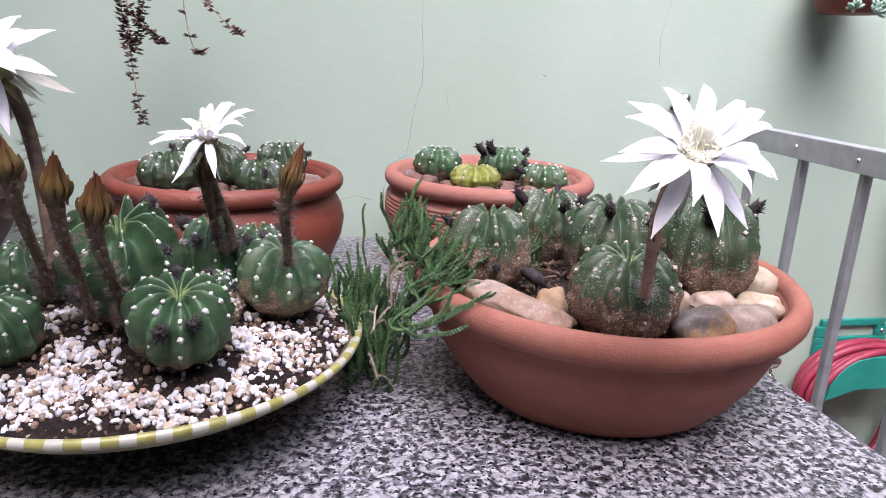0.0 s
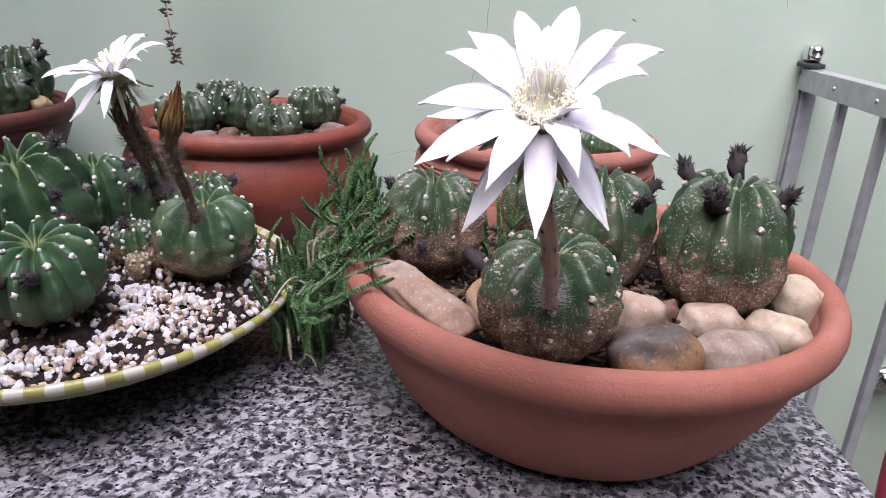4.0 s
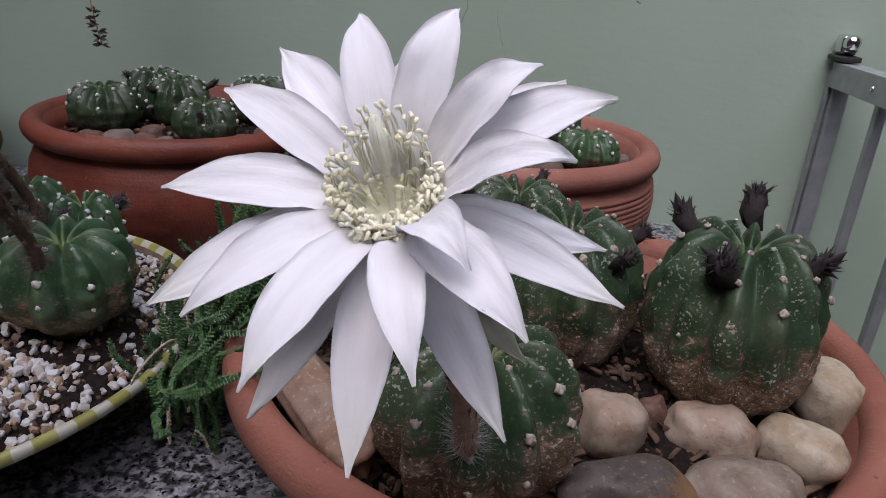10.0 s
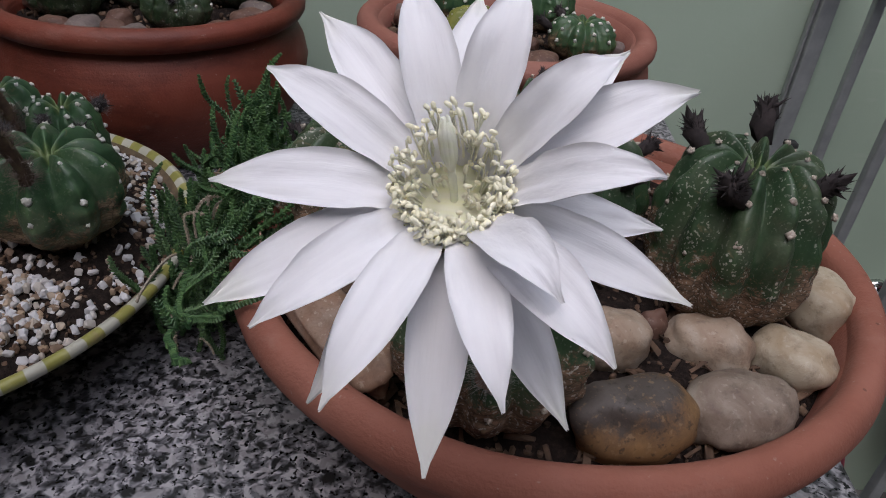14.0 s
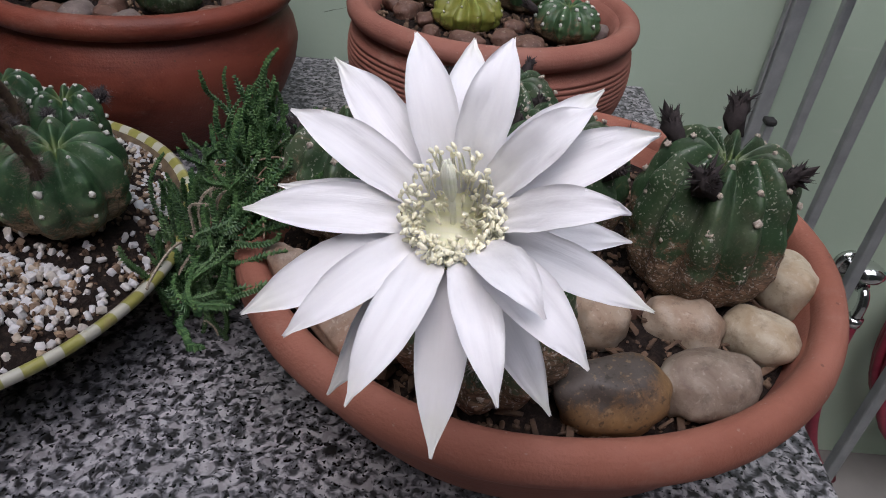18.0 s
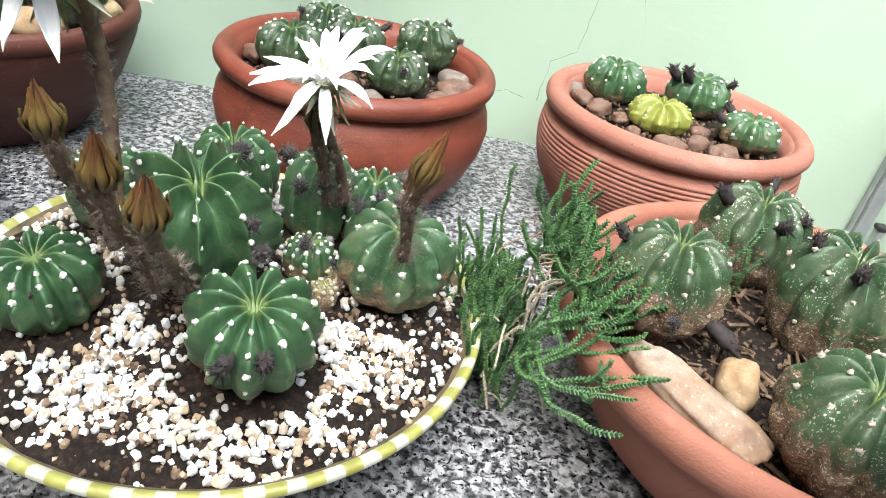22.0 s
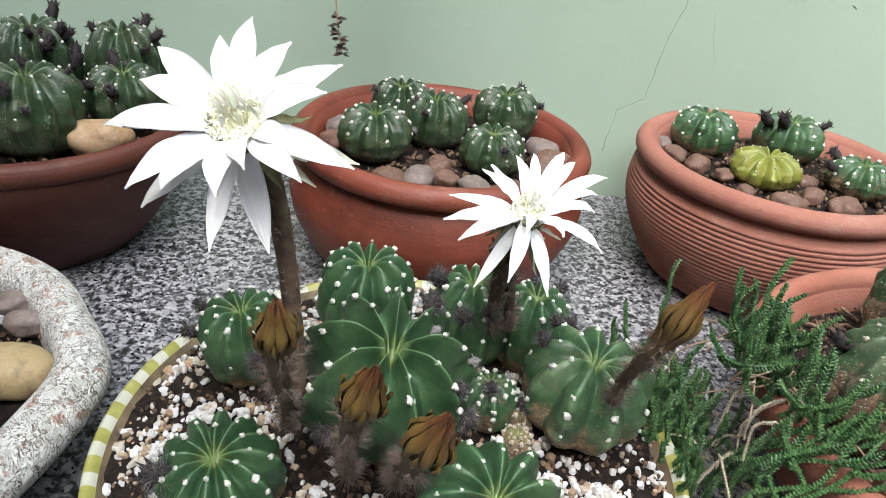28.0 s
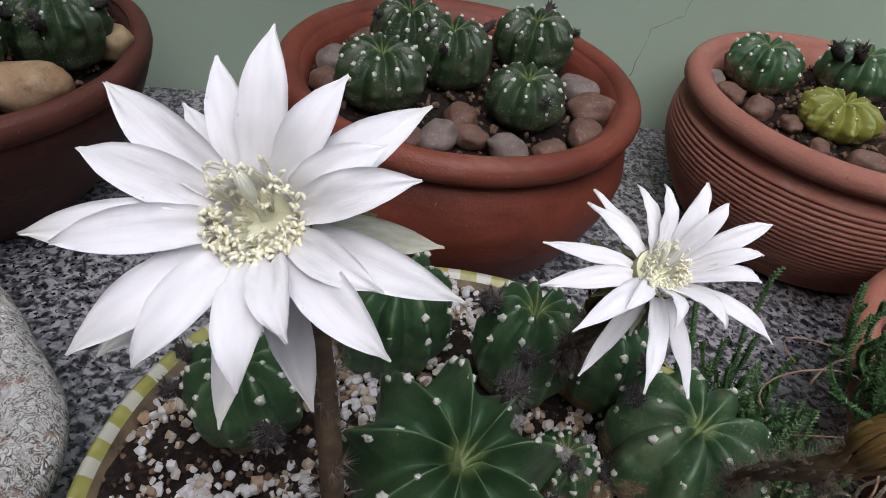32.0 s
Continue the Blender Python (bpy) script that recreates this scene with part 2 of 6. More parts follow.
SKIN_YELLOW = cactus_skin("cactus_yellow", (0.112, 0.138, 0.024), (0.215, 0.206, 0.034), (0.146, 0.189, 0.043), (0.224, 0.163, 0.052), 0.006, 0, 0.2)
WOOL = plain("areole_wool", [(0.3, (0.533, 0.516, 0.447)), (0.7, (0.722, 0.714, 0.671))], 900, 0.95, 0, 0.6, 0.001)
TUFT_BLACK = plain("withered_flower_black", [(0.3, (0.014, 0.010, 0.010)), (0.7, (0.039, 0.029, 0.029))], 400, 0.9)
TUFT_GREY = plain("withered_flower_grey", [(0.3, (0.095, 0.086, 0.090)), (0.7, (0.292, 0.271, 0.275))], 500, 0.95)
HAIR_BROWN = plain("brown_hair", [(0.3, (0.112, 0.077, 0.060)), (0.7, (0.275, 0.215, 0.181))], 500, 0.9)
HAIR_PALE = plain("pale_hair", [(0.3, (0.292, 0.258, 0.232)), (0.7, (0.516, 0.482, 0.447))], 500, 0.9)


def petal_white(name, col, vein, through=0.22):
    m, n, l, b = material(name, 0.5, 0, 0.3)
    c = coords(n)
    lines = noise_tex(n, l, stretch(n, l, c, (0.10, 1, 0.35)), 620, 3)
    skin = ramp(n, l, lines, [(0.25, vein), (0.6, col)])
    out = calc(n, l, "ADD", calc(n, l, "MULTIPLY", axis_of(n, l, c, 0), 15.0), calc(n, l, "MULTIPLY", noise_tex(n, l, c, 90, 3), 0.25))
    skin = mixed(n, l, ramp(n, l, out, [(0.82, grey(0)), (1.0, grey(0.5))]), skin, tuple(v * q for v, q in zip(col, (0.84, 0.86, 0.72))))
    l.new(skin, b.inputs["Base Color"])
    b.inputs["Subsurface Weight"].default_value = 0.25
    b.inputs["Subsurface Radius"].default_value = (0.004, 0.004, 0.004)
    bump(n, l, b, lines, 0.30, 0.0006)
    thin = n.new("ShaderNodeBsdfTranslucent")
    thin.inputs[0].default_value = (*col, 1)
    mix = n.new("ShaderNodeMixShader")
    mix.inputs[0].default_value = through
    l.new(b.outputs[0], mix.inputs[1])
    l.new(thin.outputs[0], mix.inputs[2])
    l.new(mix.outputs[0], n["Material Output"].inputs[0])
    return m


PETAL = petal_white("petal_white", (0.965, 0.955, 0.98), (0.92, 0.91, 0.94), 0.14)
PETAL_OUTER = petal_white("petal_green_white", (0.66, 0.66, 0.55), (0.50, 0.50, 0.36))
THROAT = petal_white("flower_throat", (0.975, 0.97, 0.76), (0.95, 0.95, 0.62), 0.02)
FILAMENT = petal_white("filament_cream", (0.985, 0.965, 0.82), (0.975, 0.955, 0.76), 0.06)
ANTHER = petal_white("anther_cream", (0.985, 0.945, 0.74), (0.98, 0.92, 0.66), 0.02)
STIGMA = petal_white("stigma_pale_green", (0.94, 0.95, 0.80), (0.90, 0.93, 0.70), 0.05)
SEPAL = plain("sepal_olive_brown", [(0.3, (0.10, 0.085, 0.035)), (0.55, (0.23, 0.21, 0.10)), (0.8, (0.34, 0.33, 0.18))], 90, 0.6)
STEM = plain("flower_tube_brown", [(0.25, (0.045, 0.028, 0.020)), (0.5, (0.105, 0.064, 0.042)), (0.75, (0.155, 0.118, 0.060))], 120, 0.75, 0, 0.4)
STEM_TAN = plain("flower_tube_tan", [(0.25, (0.190, 0.112, 0.075)), (0.5, (0.320, 0.195, 0.132)), (0.75, (0.380, 0.265, 0.175))], 120, 0.7, 0, 0.3)
SCALE = plain("tube_scale_brown", [(0.3, (0.05, 0.032, 0.022)), (0.7, (0.13, 0.09, 0.05))], 300, 0.8)


def bud_skin():
    m, n, l, b = material("bud_scale_brown_green", 0.55, 0, 0.35)
    c = coords(n)
    z = axis_of(n, l, c, 2)
    h = calc(n, l, "ADD", calc(n, l, "MULTIPLY", z, 20.0), calc(n, l, "ADD", calc(n, l, "MULTIPLY", noise_tex(n, l, stretch(n, l, c, (2, 2, 0.5)), 120, 4), 0.5), -0.28))
    col = ramp(n, l, h, [(0.05, (0.082, 0.052, 0.017)), (0.28, (0.172, 0.120, 0.031)), (0.50, (0.194, 0.090, 0.029)), (0.82, (0.168, 0.055, 0.022))])
    col = mixed(n, l, calc(n, l, "MULTIPLY", per_object(n), 0.6), col, (0.073, 0.029, 0.013))
    l.new(col, b.inputs["Base Color"])
    bump(n, l, b, noise_tex(n, l, stretch(n, l, c, (3, 3, 0.6)), 160), 0.35, 0.001)
    return m


BUD = bud_skin()
BUD_CORE = plain("bud_inner_dark", [(0.3, (0.019, 0.010, 0.006)), (0.7, (0.047, 0.024, 0.012))], 200, 0.8)


def soil_mat():
    m, n, l, b = material("dark_potting_soil", 0.95, 0, 0.2)
    c = coords(n)
    f = noise_tex(n, l, c, 160, 6, 0.7)
    col = ramp(n, l, f, [(0.30, (0.006, 0.004, 0.003)), (0.52, (0.017, 0.011, 0.009)), (0.70, (0.047, 0.031, 0.022)), (0.84, (0.146, 0.103, 0.073))])
    l.new(col, b.inputs["Base Color"])
    bump(n, l, b, noise_tex(n, l, c, 120, 6, 0.7), 0.9, 0.006)
    return m


SOIL = soil_mat()


def gravel_mat():
    m, n, l, b = material("white_marble_chips", 0.7, 0, 0.4)
    c = coords(n)
    col = ramp(n, l, per_island(n), [(0.0, (0.590, 0.590, 0.615)), (0.50, (0.516, 0.499, 0.499)), (0.72, (0.430, 0.370, 0.301)), (0.88, (0.344, 0.232, 0.138)), (0.97, (0.189, 0.120, 0.077))])
    col = mixed(n, l, calc(n, l, "MULTIPLY", noise_tex(n, l, c, 260, 4), 0.22), col, (0.378, 0.327, 0.267))
    l.new(col, b.inputs["Base Color"])
    bump(n, l, b, noise_tex(n, l, c, 420), 0.3, 0.001)
    return m


GRAVEL = gravel_mat()
LITTER = plain("bark_litter", [(0.3, (0.039, 0.022, 0.013)), (0.55, (0.120, 0.071, 0.043)), (0.8, (0.258, 0.185, 0.120))], 70, 0.9)


def stone_mat(name, a, b_, c_, vein=0.3, scale=22):
    m, n, l, b = material(name, 0.62, 0, 0.4)
    c = coords(n)
    f = noise_tex(n, l, c, scale, 5, 0.6, 0.8)
    col = ramp(n, l, f, [(0.32, a), (0.5, b_), (0.68, c_)])
    spots = ramp(n, l, noise_tex(n, l, c, 260, 3), [(0.6, grey(0)), (0.68, grey(vein))])
    col = mixed(n, l, spots, col, (0.568, 0.499, 0.413))
    grit = ramp(n, l, noise_tex(n, l, c, 330, 3), [(0.30, grey(vein)), (0.38, grey(0))])
    col = mixed(n, l, grit, col, tuple(0.35 * v for v in a))
    mud = ramp(n, l, noise_tex(n, l, c, 48, 6, 0.72), [(0.50, grey(0)), (0.66, grey(0.6))])
    col = mixed(n, l, mud, col, tuple(0.45 * v for v in a))
    l.new(col, b.inputs["Base Color"])
    bump(n, l, b, calc(n, l, "ADD", noise_tex(n, l, c, 190, 4), noise_tex(n, l, c, 45, 4)), 0.35, 0.002)
    return m


ST_PINK = stone_mat("stone_pink_white", (0.270, 0.176, 0.116), (0.352, 0.270, 0.200), (0.418, 0.357, 0.290))
ST_WHITE = stone_mat("stone_cream", (0.320, 0.235, 0.140), (0.420, 0.352, 0.256), (0.490, 0.442, 0.350))
ST_SLATE = stone_mat("stone_grey_mauve", (0.112, 0.084, 0.076), (0.168, 0.129, 0.114), (0.211, 0.176, 0.159), 0.2)
ST_BROWN = stone_mat("stone_brown", (0.086, 0.041, 0.029), (0.133, 0.071, 0.050), (0.176, 0.110, 0.083), 0.2)
ST_TAN = stone_mat("stone_tan", (0.260, 0.149, 0.074), (0.335, 0.223, 0.130), (0.384, 0.285, 0.186), 0.2)
ST_GOLD = stone_mat("stone_golden", (0.249, 0.172, 0.082), (0.310, 0.228, 0.120), (0.344, 0.275, 0.168), 0.1, 9)
ST_BUFF = stone_mat("stone_buff_mottled", (0.146, 0.099, 0.073), (0.237, 0.185, 0.142), (0.327, 0.280, 0.228), 0.2, 30)
ST_SLAB = stone_mat("stone_slab_grey_tan", (0.215, 0.112, 0.062), (0.262, 0.180, 0.130), (0.300, 0.245, 0.200), 0.30, 16)


def banded_stone():
    m, n, l, b = material("stone_dark_top_tan_belly", 0.6, 0, 0.4)
    c = coords(n)
    tilt = calc(n, l, "ADD", axis_of(n, l, c, 2), calc(n, l, "MULTIPLY", axis_of(n, l, c, 0), -0.35))
    z = calc(n, l, "ADD", tilt, calc(n, l, "MULTIPLY", noise_tex(n, l, c, 55, 6, 0.75), 0.05))
    col = ramp(n, l, calc(n, l, "ADD", calc(n, l, "MULTIPLY", z, 12.0), 0.0), [(0.30, (0.249, 0.142, 0.060)), (0.43, (0.163, 0.095, 0.047)), (0.52, (0.069, 0.055, 0.046)), (0.70, (0.103, 0.086, 0.076))])
    grit = ramp(n, l, noise_tex(n, l, c, 300, 3), [(0.58, grey(0)), (0.68, grey(0.45))])
    col = mixed(n, l, grit, col, (0.310, 0.206, 0.112))
    pits = ramp(n, l, noise_tex(n, l, c, 210, 3), [(0.32, grey(0.7)), (0.42, grey(0))])
    col = mixed(n, l, pits, col, (0.034, 0.026, 0.022))
    l.new(col, b.inputs["Base Color"])
    bump(n, l, b, noise_tex(n, l, c, 170, 4), 0.25, 0.001)
    return m


ST_BAND = banded_stone()


def painted_rim():
    m, n, l, b = material("glazed_rim_checked", 0.35, 0, 0.5)
    c = coords(n)
    a = calc(n, l, "ARCTAN2", axis_of(n, l, c, 1), axis_of(n, l, c, 0))
    wob = calc(n, l, "MULTIPLY", noise_tex(n, l, c, 24, 2), 0.04)
    s = calc(n, l, "SINE", calc(n, l, "MULTIPLY", calc(n, l, "ADD", a, wob), 52.0))
    blocks = ramp(n, l, calc(n, l, "ADD", calc(n, l, "MULTIPLY", s, 0.5), 0.5), [(0.50, grey(0)), (0.58, grey(1))])
    z = axis_of(n, l, c, 2)
    band = ramp(n, l, calc(n, l, "MULTIPLY", z, 10.0), [(0.0, grey(0)), (0.655, grey(0)), (0.675, grey(1))])
    olive = ramp(n, l, noise_tex(n, l, c, 70, 4), [(0.3, (0.206, 0.194, 0.043)), (0.6, (0.292, 0.280, 0.077)), (0.8, (0.361, 0.344, 0.163))])
    col = mixed(n, l, calc(n, l, "MULTIPLY", blocks, band), olive, (0.430, 0.421, 0.353))
    worn = ramp(n, l, noise_tex(n, l, c, 36, 5, 0.7), [(0.60, grey(0)), (0.72, grey(0.75))])
    col = mixed(n, l, worn, col, (0.310, 0.249, 0.129))
    l.new(col, b.inputs["Base Color"])
    bump(n, l, b, noise_tex(n, l, c, 160, 3), 0.15, 0.001)
    return m


RIM_PAINT = painted_rim()
DISH_UNDER = plain("dish_underside_olive", [(0.3, (0.172, 0.163, 0.069)), (0.7, (0.310, 0.292, 0.155))], 40, 0.55)
DISH_INSIDE = plain("dish_inside_brown", [(0.3, (0.052, 0.036, 0.022)), (0.7, (0.163, 0.116, 0.065))], 60, 0.7)


def bark_white():
    m, n, l, b = material("cast_bark_white", 0.8, 0, 0.3)
    c = coords(n)
    grain = noise_tex(n, l, stretch(n, l, c, (1, 1, 0.5)), 150, 3, 0.6, 2.4)
    off = calc(n, l, "ABSOLUTE", calc(n, l, "ADD", grain, -0.47))
    where = ramp(n, l, noise_tex(n, l, c, 90, 3), [(0.38, grey(0.3)), (0.50, grey(1))])
    chips = calc(n, l, "MULTIPLY", where, ramp(n, l, calc(n, l, "MULTIPLY", off, 10.0), [(0.0, grey(1)), (0.28, grey(1)), (0.46, grey(0))]))
    brown = mixed(n, l, ramp(n, l, noise_tex(n, l, c, 26, 4), [(0.45, grey(0)), (0.62, grey(1))]), (0.115, 0.095, 0.080), (0.22, 0.135, 0.095))
    bare = ramp(n, l, noise_tex(n, l, c, 62, 4, 0.6), [(0.60, grey(0)), (0.64, grey(0.75))])
    white = ramp(n, l, noise_tex(n, l, c, 60, 4), [(0.3, (0.60, 0.58, 0.545)), (0.6, (0.76, 0.745, 0.72))])
    col = mixed(n, l, bare, white, (0.43, 0.235, 0.165))
    col = mixed(n, l, chips, col, brown)
    l.new(col, b.inputs["Base Color"])
    bump(n, l, b, calc(n, l, "ADD", grain, calc(n, l, "MULTIPLY", noise_tex(n, l, c, 30, 3), 1.2)), 1.0, 0.006)
    return m


BARK = bark_white()


def leaf_green(name, a, b_, c_):
    m, n, l, b = material(name, 0.5, 0, 0.35)
    col = ramp(n, l, per_island(n), [(0.0, a), (0.5, b_), (1.0, c_)])
    col = mixed(n, l, calc(n, l, "MULTIPLY", per_object(n), 0.45), col, c_)
    l.new(col, b.inputs["Base Color"])
    return m


CHAIN = leaf_green("chain_leaf_green", (0.013, 0.044, 0.014), (0.034, 0.086, 0.028), (0.092, 0.168, 0.056))
CHAIN_DRY = leaf_green("chain_leaf_dry", (0.172, 0.146, 0.103), (0.292, 0.241, 0.181), (0.396, 0.344, 0.275))
ROOT = plain("bare_stem_tan", [(0.3, (0.258, 0.155, 0.103)), (0.7, (0.447, 0.318, 0.232))], 160, 0.85)
SEDUM = leaf_green("sedum_dull_purple", (0.043, 0.031, 0.024), (0.073, 0.047, 0.036), (0.120, 0.052, 0.047))
BLUE_LEAF = leaf_green("succulent_blue_green", (0.120, 0.206, 0.155), (0.189, 0.284, 0.215), (0.258, 0.361, 0.284))
ALU = plain("brushed_aluminium", [(0.3, (0.310, 0.327, 0.327)), (0.7, (0.413, 0.430, 0.430))], 40, 0.45, 0.4, 0.1)
CHROME = plain("chrome", [(0.3, (0.70, 0.70, 0.70)), (0.7, (0.80, 0.80, 0.80))], 30, 0.12, 1.0, 0.05)
RUBBER = plain("black_rubber", [(0.3, grey(0.012)), (0.7, grey(0.03))], 100, 0.7)
HOSE = plain("red_hose", [(0.3, (0.21, 0.018, 0.040)), (0.7, (0.30, 0.034, 0.062))], 30, 0.45)
REEL = plain("green_plastic", [(0.3, (0.010, 0.20, 0.155)), (0.7, (0.016, 0.27, 0.21))], 20, 0.4)
CONCRETE = plain("floor_cement", [(0.3, (0.138, 0.133, 0.125)), (0.7, (0.215, 0.206, 0.194))], 4, 0.85)
BRICKWORK = plain("rendered_base", [(0.3, (0.086, 0.083, 0.077)), (0.7, (0.129, 0.126, 0.118))], 6, 0.85)


# ---- mesh helpers ----
def mesh(name, verts, faces, mats, smooth=True, index=None):
    me = bpy.data.meshes.new(name)
    me.from_pydata([tuple(v) for v in verts], [], faces)
    for m in mats if isinstance(mats, (list, tuple)) else [mats]:
        me.materials.append(m)
    if index is not None:
        me.polygons.foreach_set("material_index", index)
    me.polygons.foreach_set("use_smooth", [smooth] * len(faces))
    me.update()
    return me


def part(name, me, parent, label="", m=None):
    ob = new(name, me)
    ob.parent = parent
    if m is not None:
        ob.matrix_basis = m
    if label:
        tagged(ob, label)
    return ob


def thing(name, label, category, m=None, me=None, group="", kind=""):
    ob = new(name, me)
    if m is not None:
        ob.matrix_basis = m
    return tagged(ob, label, category, group, kind)


class Build:
    """Gathers vertices and faces of one mesh."""

    def __init__(self):
        self.v, self.f, self.i = [], [], []

    def add(self, verts, faces, index=0):
        o = len(self.v)
        self.v.extend(verts)
        self.f.extend([tuple(k + o for k in f) for f in faces])
        self.i.extend([index] * len(faces))

    def mesh(self, name, mats, smooth=True):
        return mesh(name, self.v, self.f, mats, smooth, self.i)


def box(b, lo, hi, index=0, bevel=0.0):
    x0, y0, z0 = lo
    x1, y1, z1 = hi
    if bevel <= 0:
        v = [(x0, y0, z0), (x1, y0, z0), (x1, y1, z0), (x0, y1, z0), (x0, y0, z1), (x1, y0, z1), (x1, y1, z1), (x0, y1, z1)]
        f = [(3, 2, 1, 0), (4, 5, 6, 7), (0, 1, 5, 4), (1, 2, 6, 5), (2, 3, 7, 6), (3, 0, 4, 7)]
        b.add([Vector(k) for k in v], f, index)
        return
    bm = bmesh.new()
    bmesh.ops.create_cube(bm, size=1)
    for v in bm.verts:
        v.co = Vector(((x0 + x1) / 2 + v.co.x * (x1 - x0), (y0 + y1) / 2 + v.co.y * (y1 - y0), (z0 + z1) / 2 + v.co.z * (z1 - z0)))
    bmesh.ops.bevel(bm, geom=bm.edges[:], offset=bevel, segments=2, affect="EDGES", profile=0.5)
    bm.verts.index_update()
    b.add([v.co.copy() for v in bm.verts], [[v.index for v in f.verts] for f in bm.faces], index)
    bm.free()


def lathe(profile, n=72, wob=0.0, seed=0, index=None, squash=None):
    """A turned body from (radius, height) pairs; wob: uneven hand-thrown radius."""
    b = Build()
    for r, z in profile:
        for k in range(n):
            a = 2 * math.pi * k / n
            q = 1 + wob * noise.noise((2 * math.cos(a), 2 * math.sin(a), z * 6 + seed * 7.3))
            s = squash(a, z) if squash else 1.0
            b.v.append(Vector((r * q * s * math.cos(a), r * q * s * math.sin(a), z)))
    for j in range(len(profile) - 1):
        for k in range(n):
            k2 = (k + 1) % n
            b.f.append((j * n + k, j * n + k2, (j + 1) * n + k2, (j + 1) * n + k))
            b.i.append(index[j] if index else 0)
    return b


def tube(b, pts, radii, n=8, index=0, cap=True):
    """A swept tube along points."""
    pts = [Vector(p) for p in pts]
    rings, up = [], None
    for k, p in enumerate(pts):
        d = (pts[min(k + 1, len(pts) - 1)] - pts[max(k - 1, 0)]).normalized()
        if up is None:
            up = d.orthogonal().normalized()
        up = (up - d * up.dot(d)).normalized()
        side = d.cross(up)
        r = radii[k] if isinstance(radii, (list, tuple)) else radii
        rings.append([p + r * (math.cos(2 * math.pi * a / n) * up + math.sin(2 * math.pi * a / n) * side) for a in range(n)])
    v = [q for ring in rings for q in ring]
    f = [(j * n + k, j * n + (k + 1) % n, (j + 1) * n + (k + 1) % n, (j + 1) * n + k) for j in range(len(pts) - 1) for k in range(n)]
    if cap:
        f += [tuple(range(n))[::-1], tuple(range((len(pts) - 1) * n, len(pts) * n))]
    b.add(v, f, index)


def bezier(p0, p1, p2, p3, n=12):
    p0, p1, p2, p3 = (Vector(p) for p in (p0, p1, p2, p3))
    out = []
    for k in range(n + 1):
        t = k / n
        out.append(p0 * (1 - t) ** 3 + p1 * 3 * t * (1 - t) ** 2 + p2 * 3 * t * t * (1 - t) + p3 * t ** 3)
    return out


def blob(b, centre, size, seed, rough=0.15, seg=10, rings=7, index=0, spin=0.0, flat=0.0):
    """A worn stone: an uneven ellipsoid."""
    v, f = [], []
    cs, sn = math.cos(spin), math.sin(spin)
    for j in range(rings + 1):
        a = math.pi * j / rings
        for k in range(seg):
            t = 2 * math.pi * k / seg
            d = Vector((math.sin(a) * math.cos(t), math.sin(a) * math.sin(t), math.cos(a)))
            q = 1 + rough * noise.noise(d * 1.6 + Vector((seed * 3.1, seed, -seed)))
            e = [math.copysign(abs(c) ** (1 - flat), c) for c in d]
            x, y, z = e[0] * size[0] * q, e[1] * size[1] * q, e[2] * size[2] * q
            v.append(Vector((x * cs - y * sn, x * sn + y * cs, z)) + Vector(centre))
    for j in range(rings):
        for k in range(seg):
            f.append((j * seg + k, (j + 1) * seg + k, (j + 1) * seg + (k + 1) % seg, j * seg + (k + 1) % seg))
    b.add(v, f, index)


def spike(b, p, d, length, r, index=0):
    d = Vector(d).normalized()
    u = d.orthogonal().normalized()
    w = d.cross(u)
    v = [Vector(p) + r * (math.cos(a) * u + math.sin(a) * w) for a in (0, 2.094, 4.189)] + [Vector(p) + d * length]
    b.add(v, [(0, 1, 3), (1, 2, 3), (2, 0, 3)], index)


# ---- setting ----
TABLE_X, WALL_Y = 0.577, 1.378
b = Build()
box(b, (-1.248, 0.02, -0.032), (TABLE_X, WALL_Y, 0.0), 0, 0.004)
table = thing("table_top", "speckled grey granite slab against the wall", "countertop", None, b.mesh("table_top", GRANITE, False), kind="structure")
b = Build()
box(b, (-1.248, 0.10, -0.86), (TABLE_X - 0.05, WALL_Y - 0.004, -0.034))
thing("table_base", "plain rendered masonry base under the granite slab", "base", None, b.mesh("table_base", BRICKWORK, False), kind="structure")
b = Build()
box(b, (-6, WALL_Y + 0.001, -0.9), (6, WALL_Y + 0.17, 2.6))
wall = thing("wall_north", "pale mint green painted plaster wall with hairline cracks", "wall", None, b.mesh("wall_north", PLASTER, False), kind="structure")
b = Build()
box(b, (-40, -40, -0.95), (40, 40, -0.862))
thing("ground", "plain grey cement yard floor", "floor", None, b.mesh("ground", CONCRETE, False), kind="structure")


# unseen walls, added to hold back low light from front and sides
for nm, lo, hi in (("shade_wall_south", (-6, -1.35, -0.9), (6, -1.20, 2.2)), ("shade_wall_west", (-1.40, -1.198, -0.9), (-1.25, WALL_Y - 0.002, 3.6)), ("shade_wall_east", (2.40, -1.198, -0.9), (2.55, WALL_Y - 0.002, 3.4))):
    b = Build()
    box(b, lo, hi)
    thing(nm, "plain unseen wall added to block light from the sides", "wall", None, b.mesh(nm, BRICKWORK, False), kind="structure")


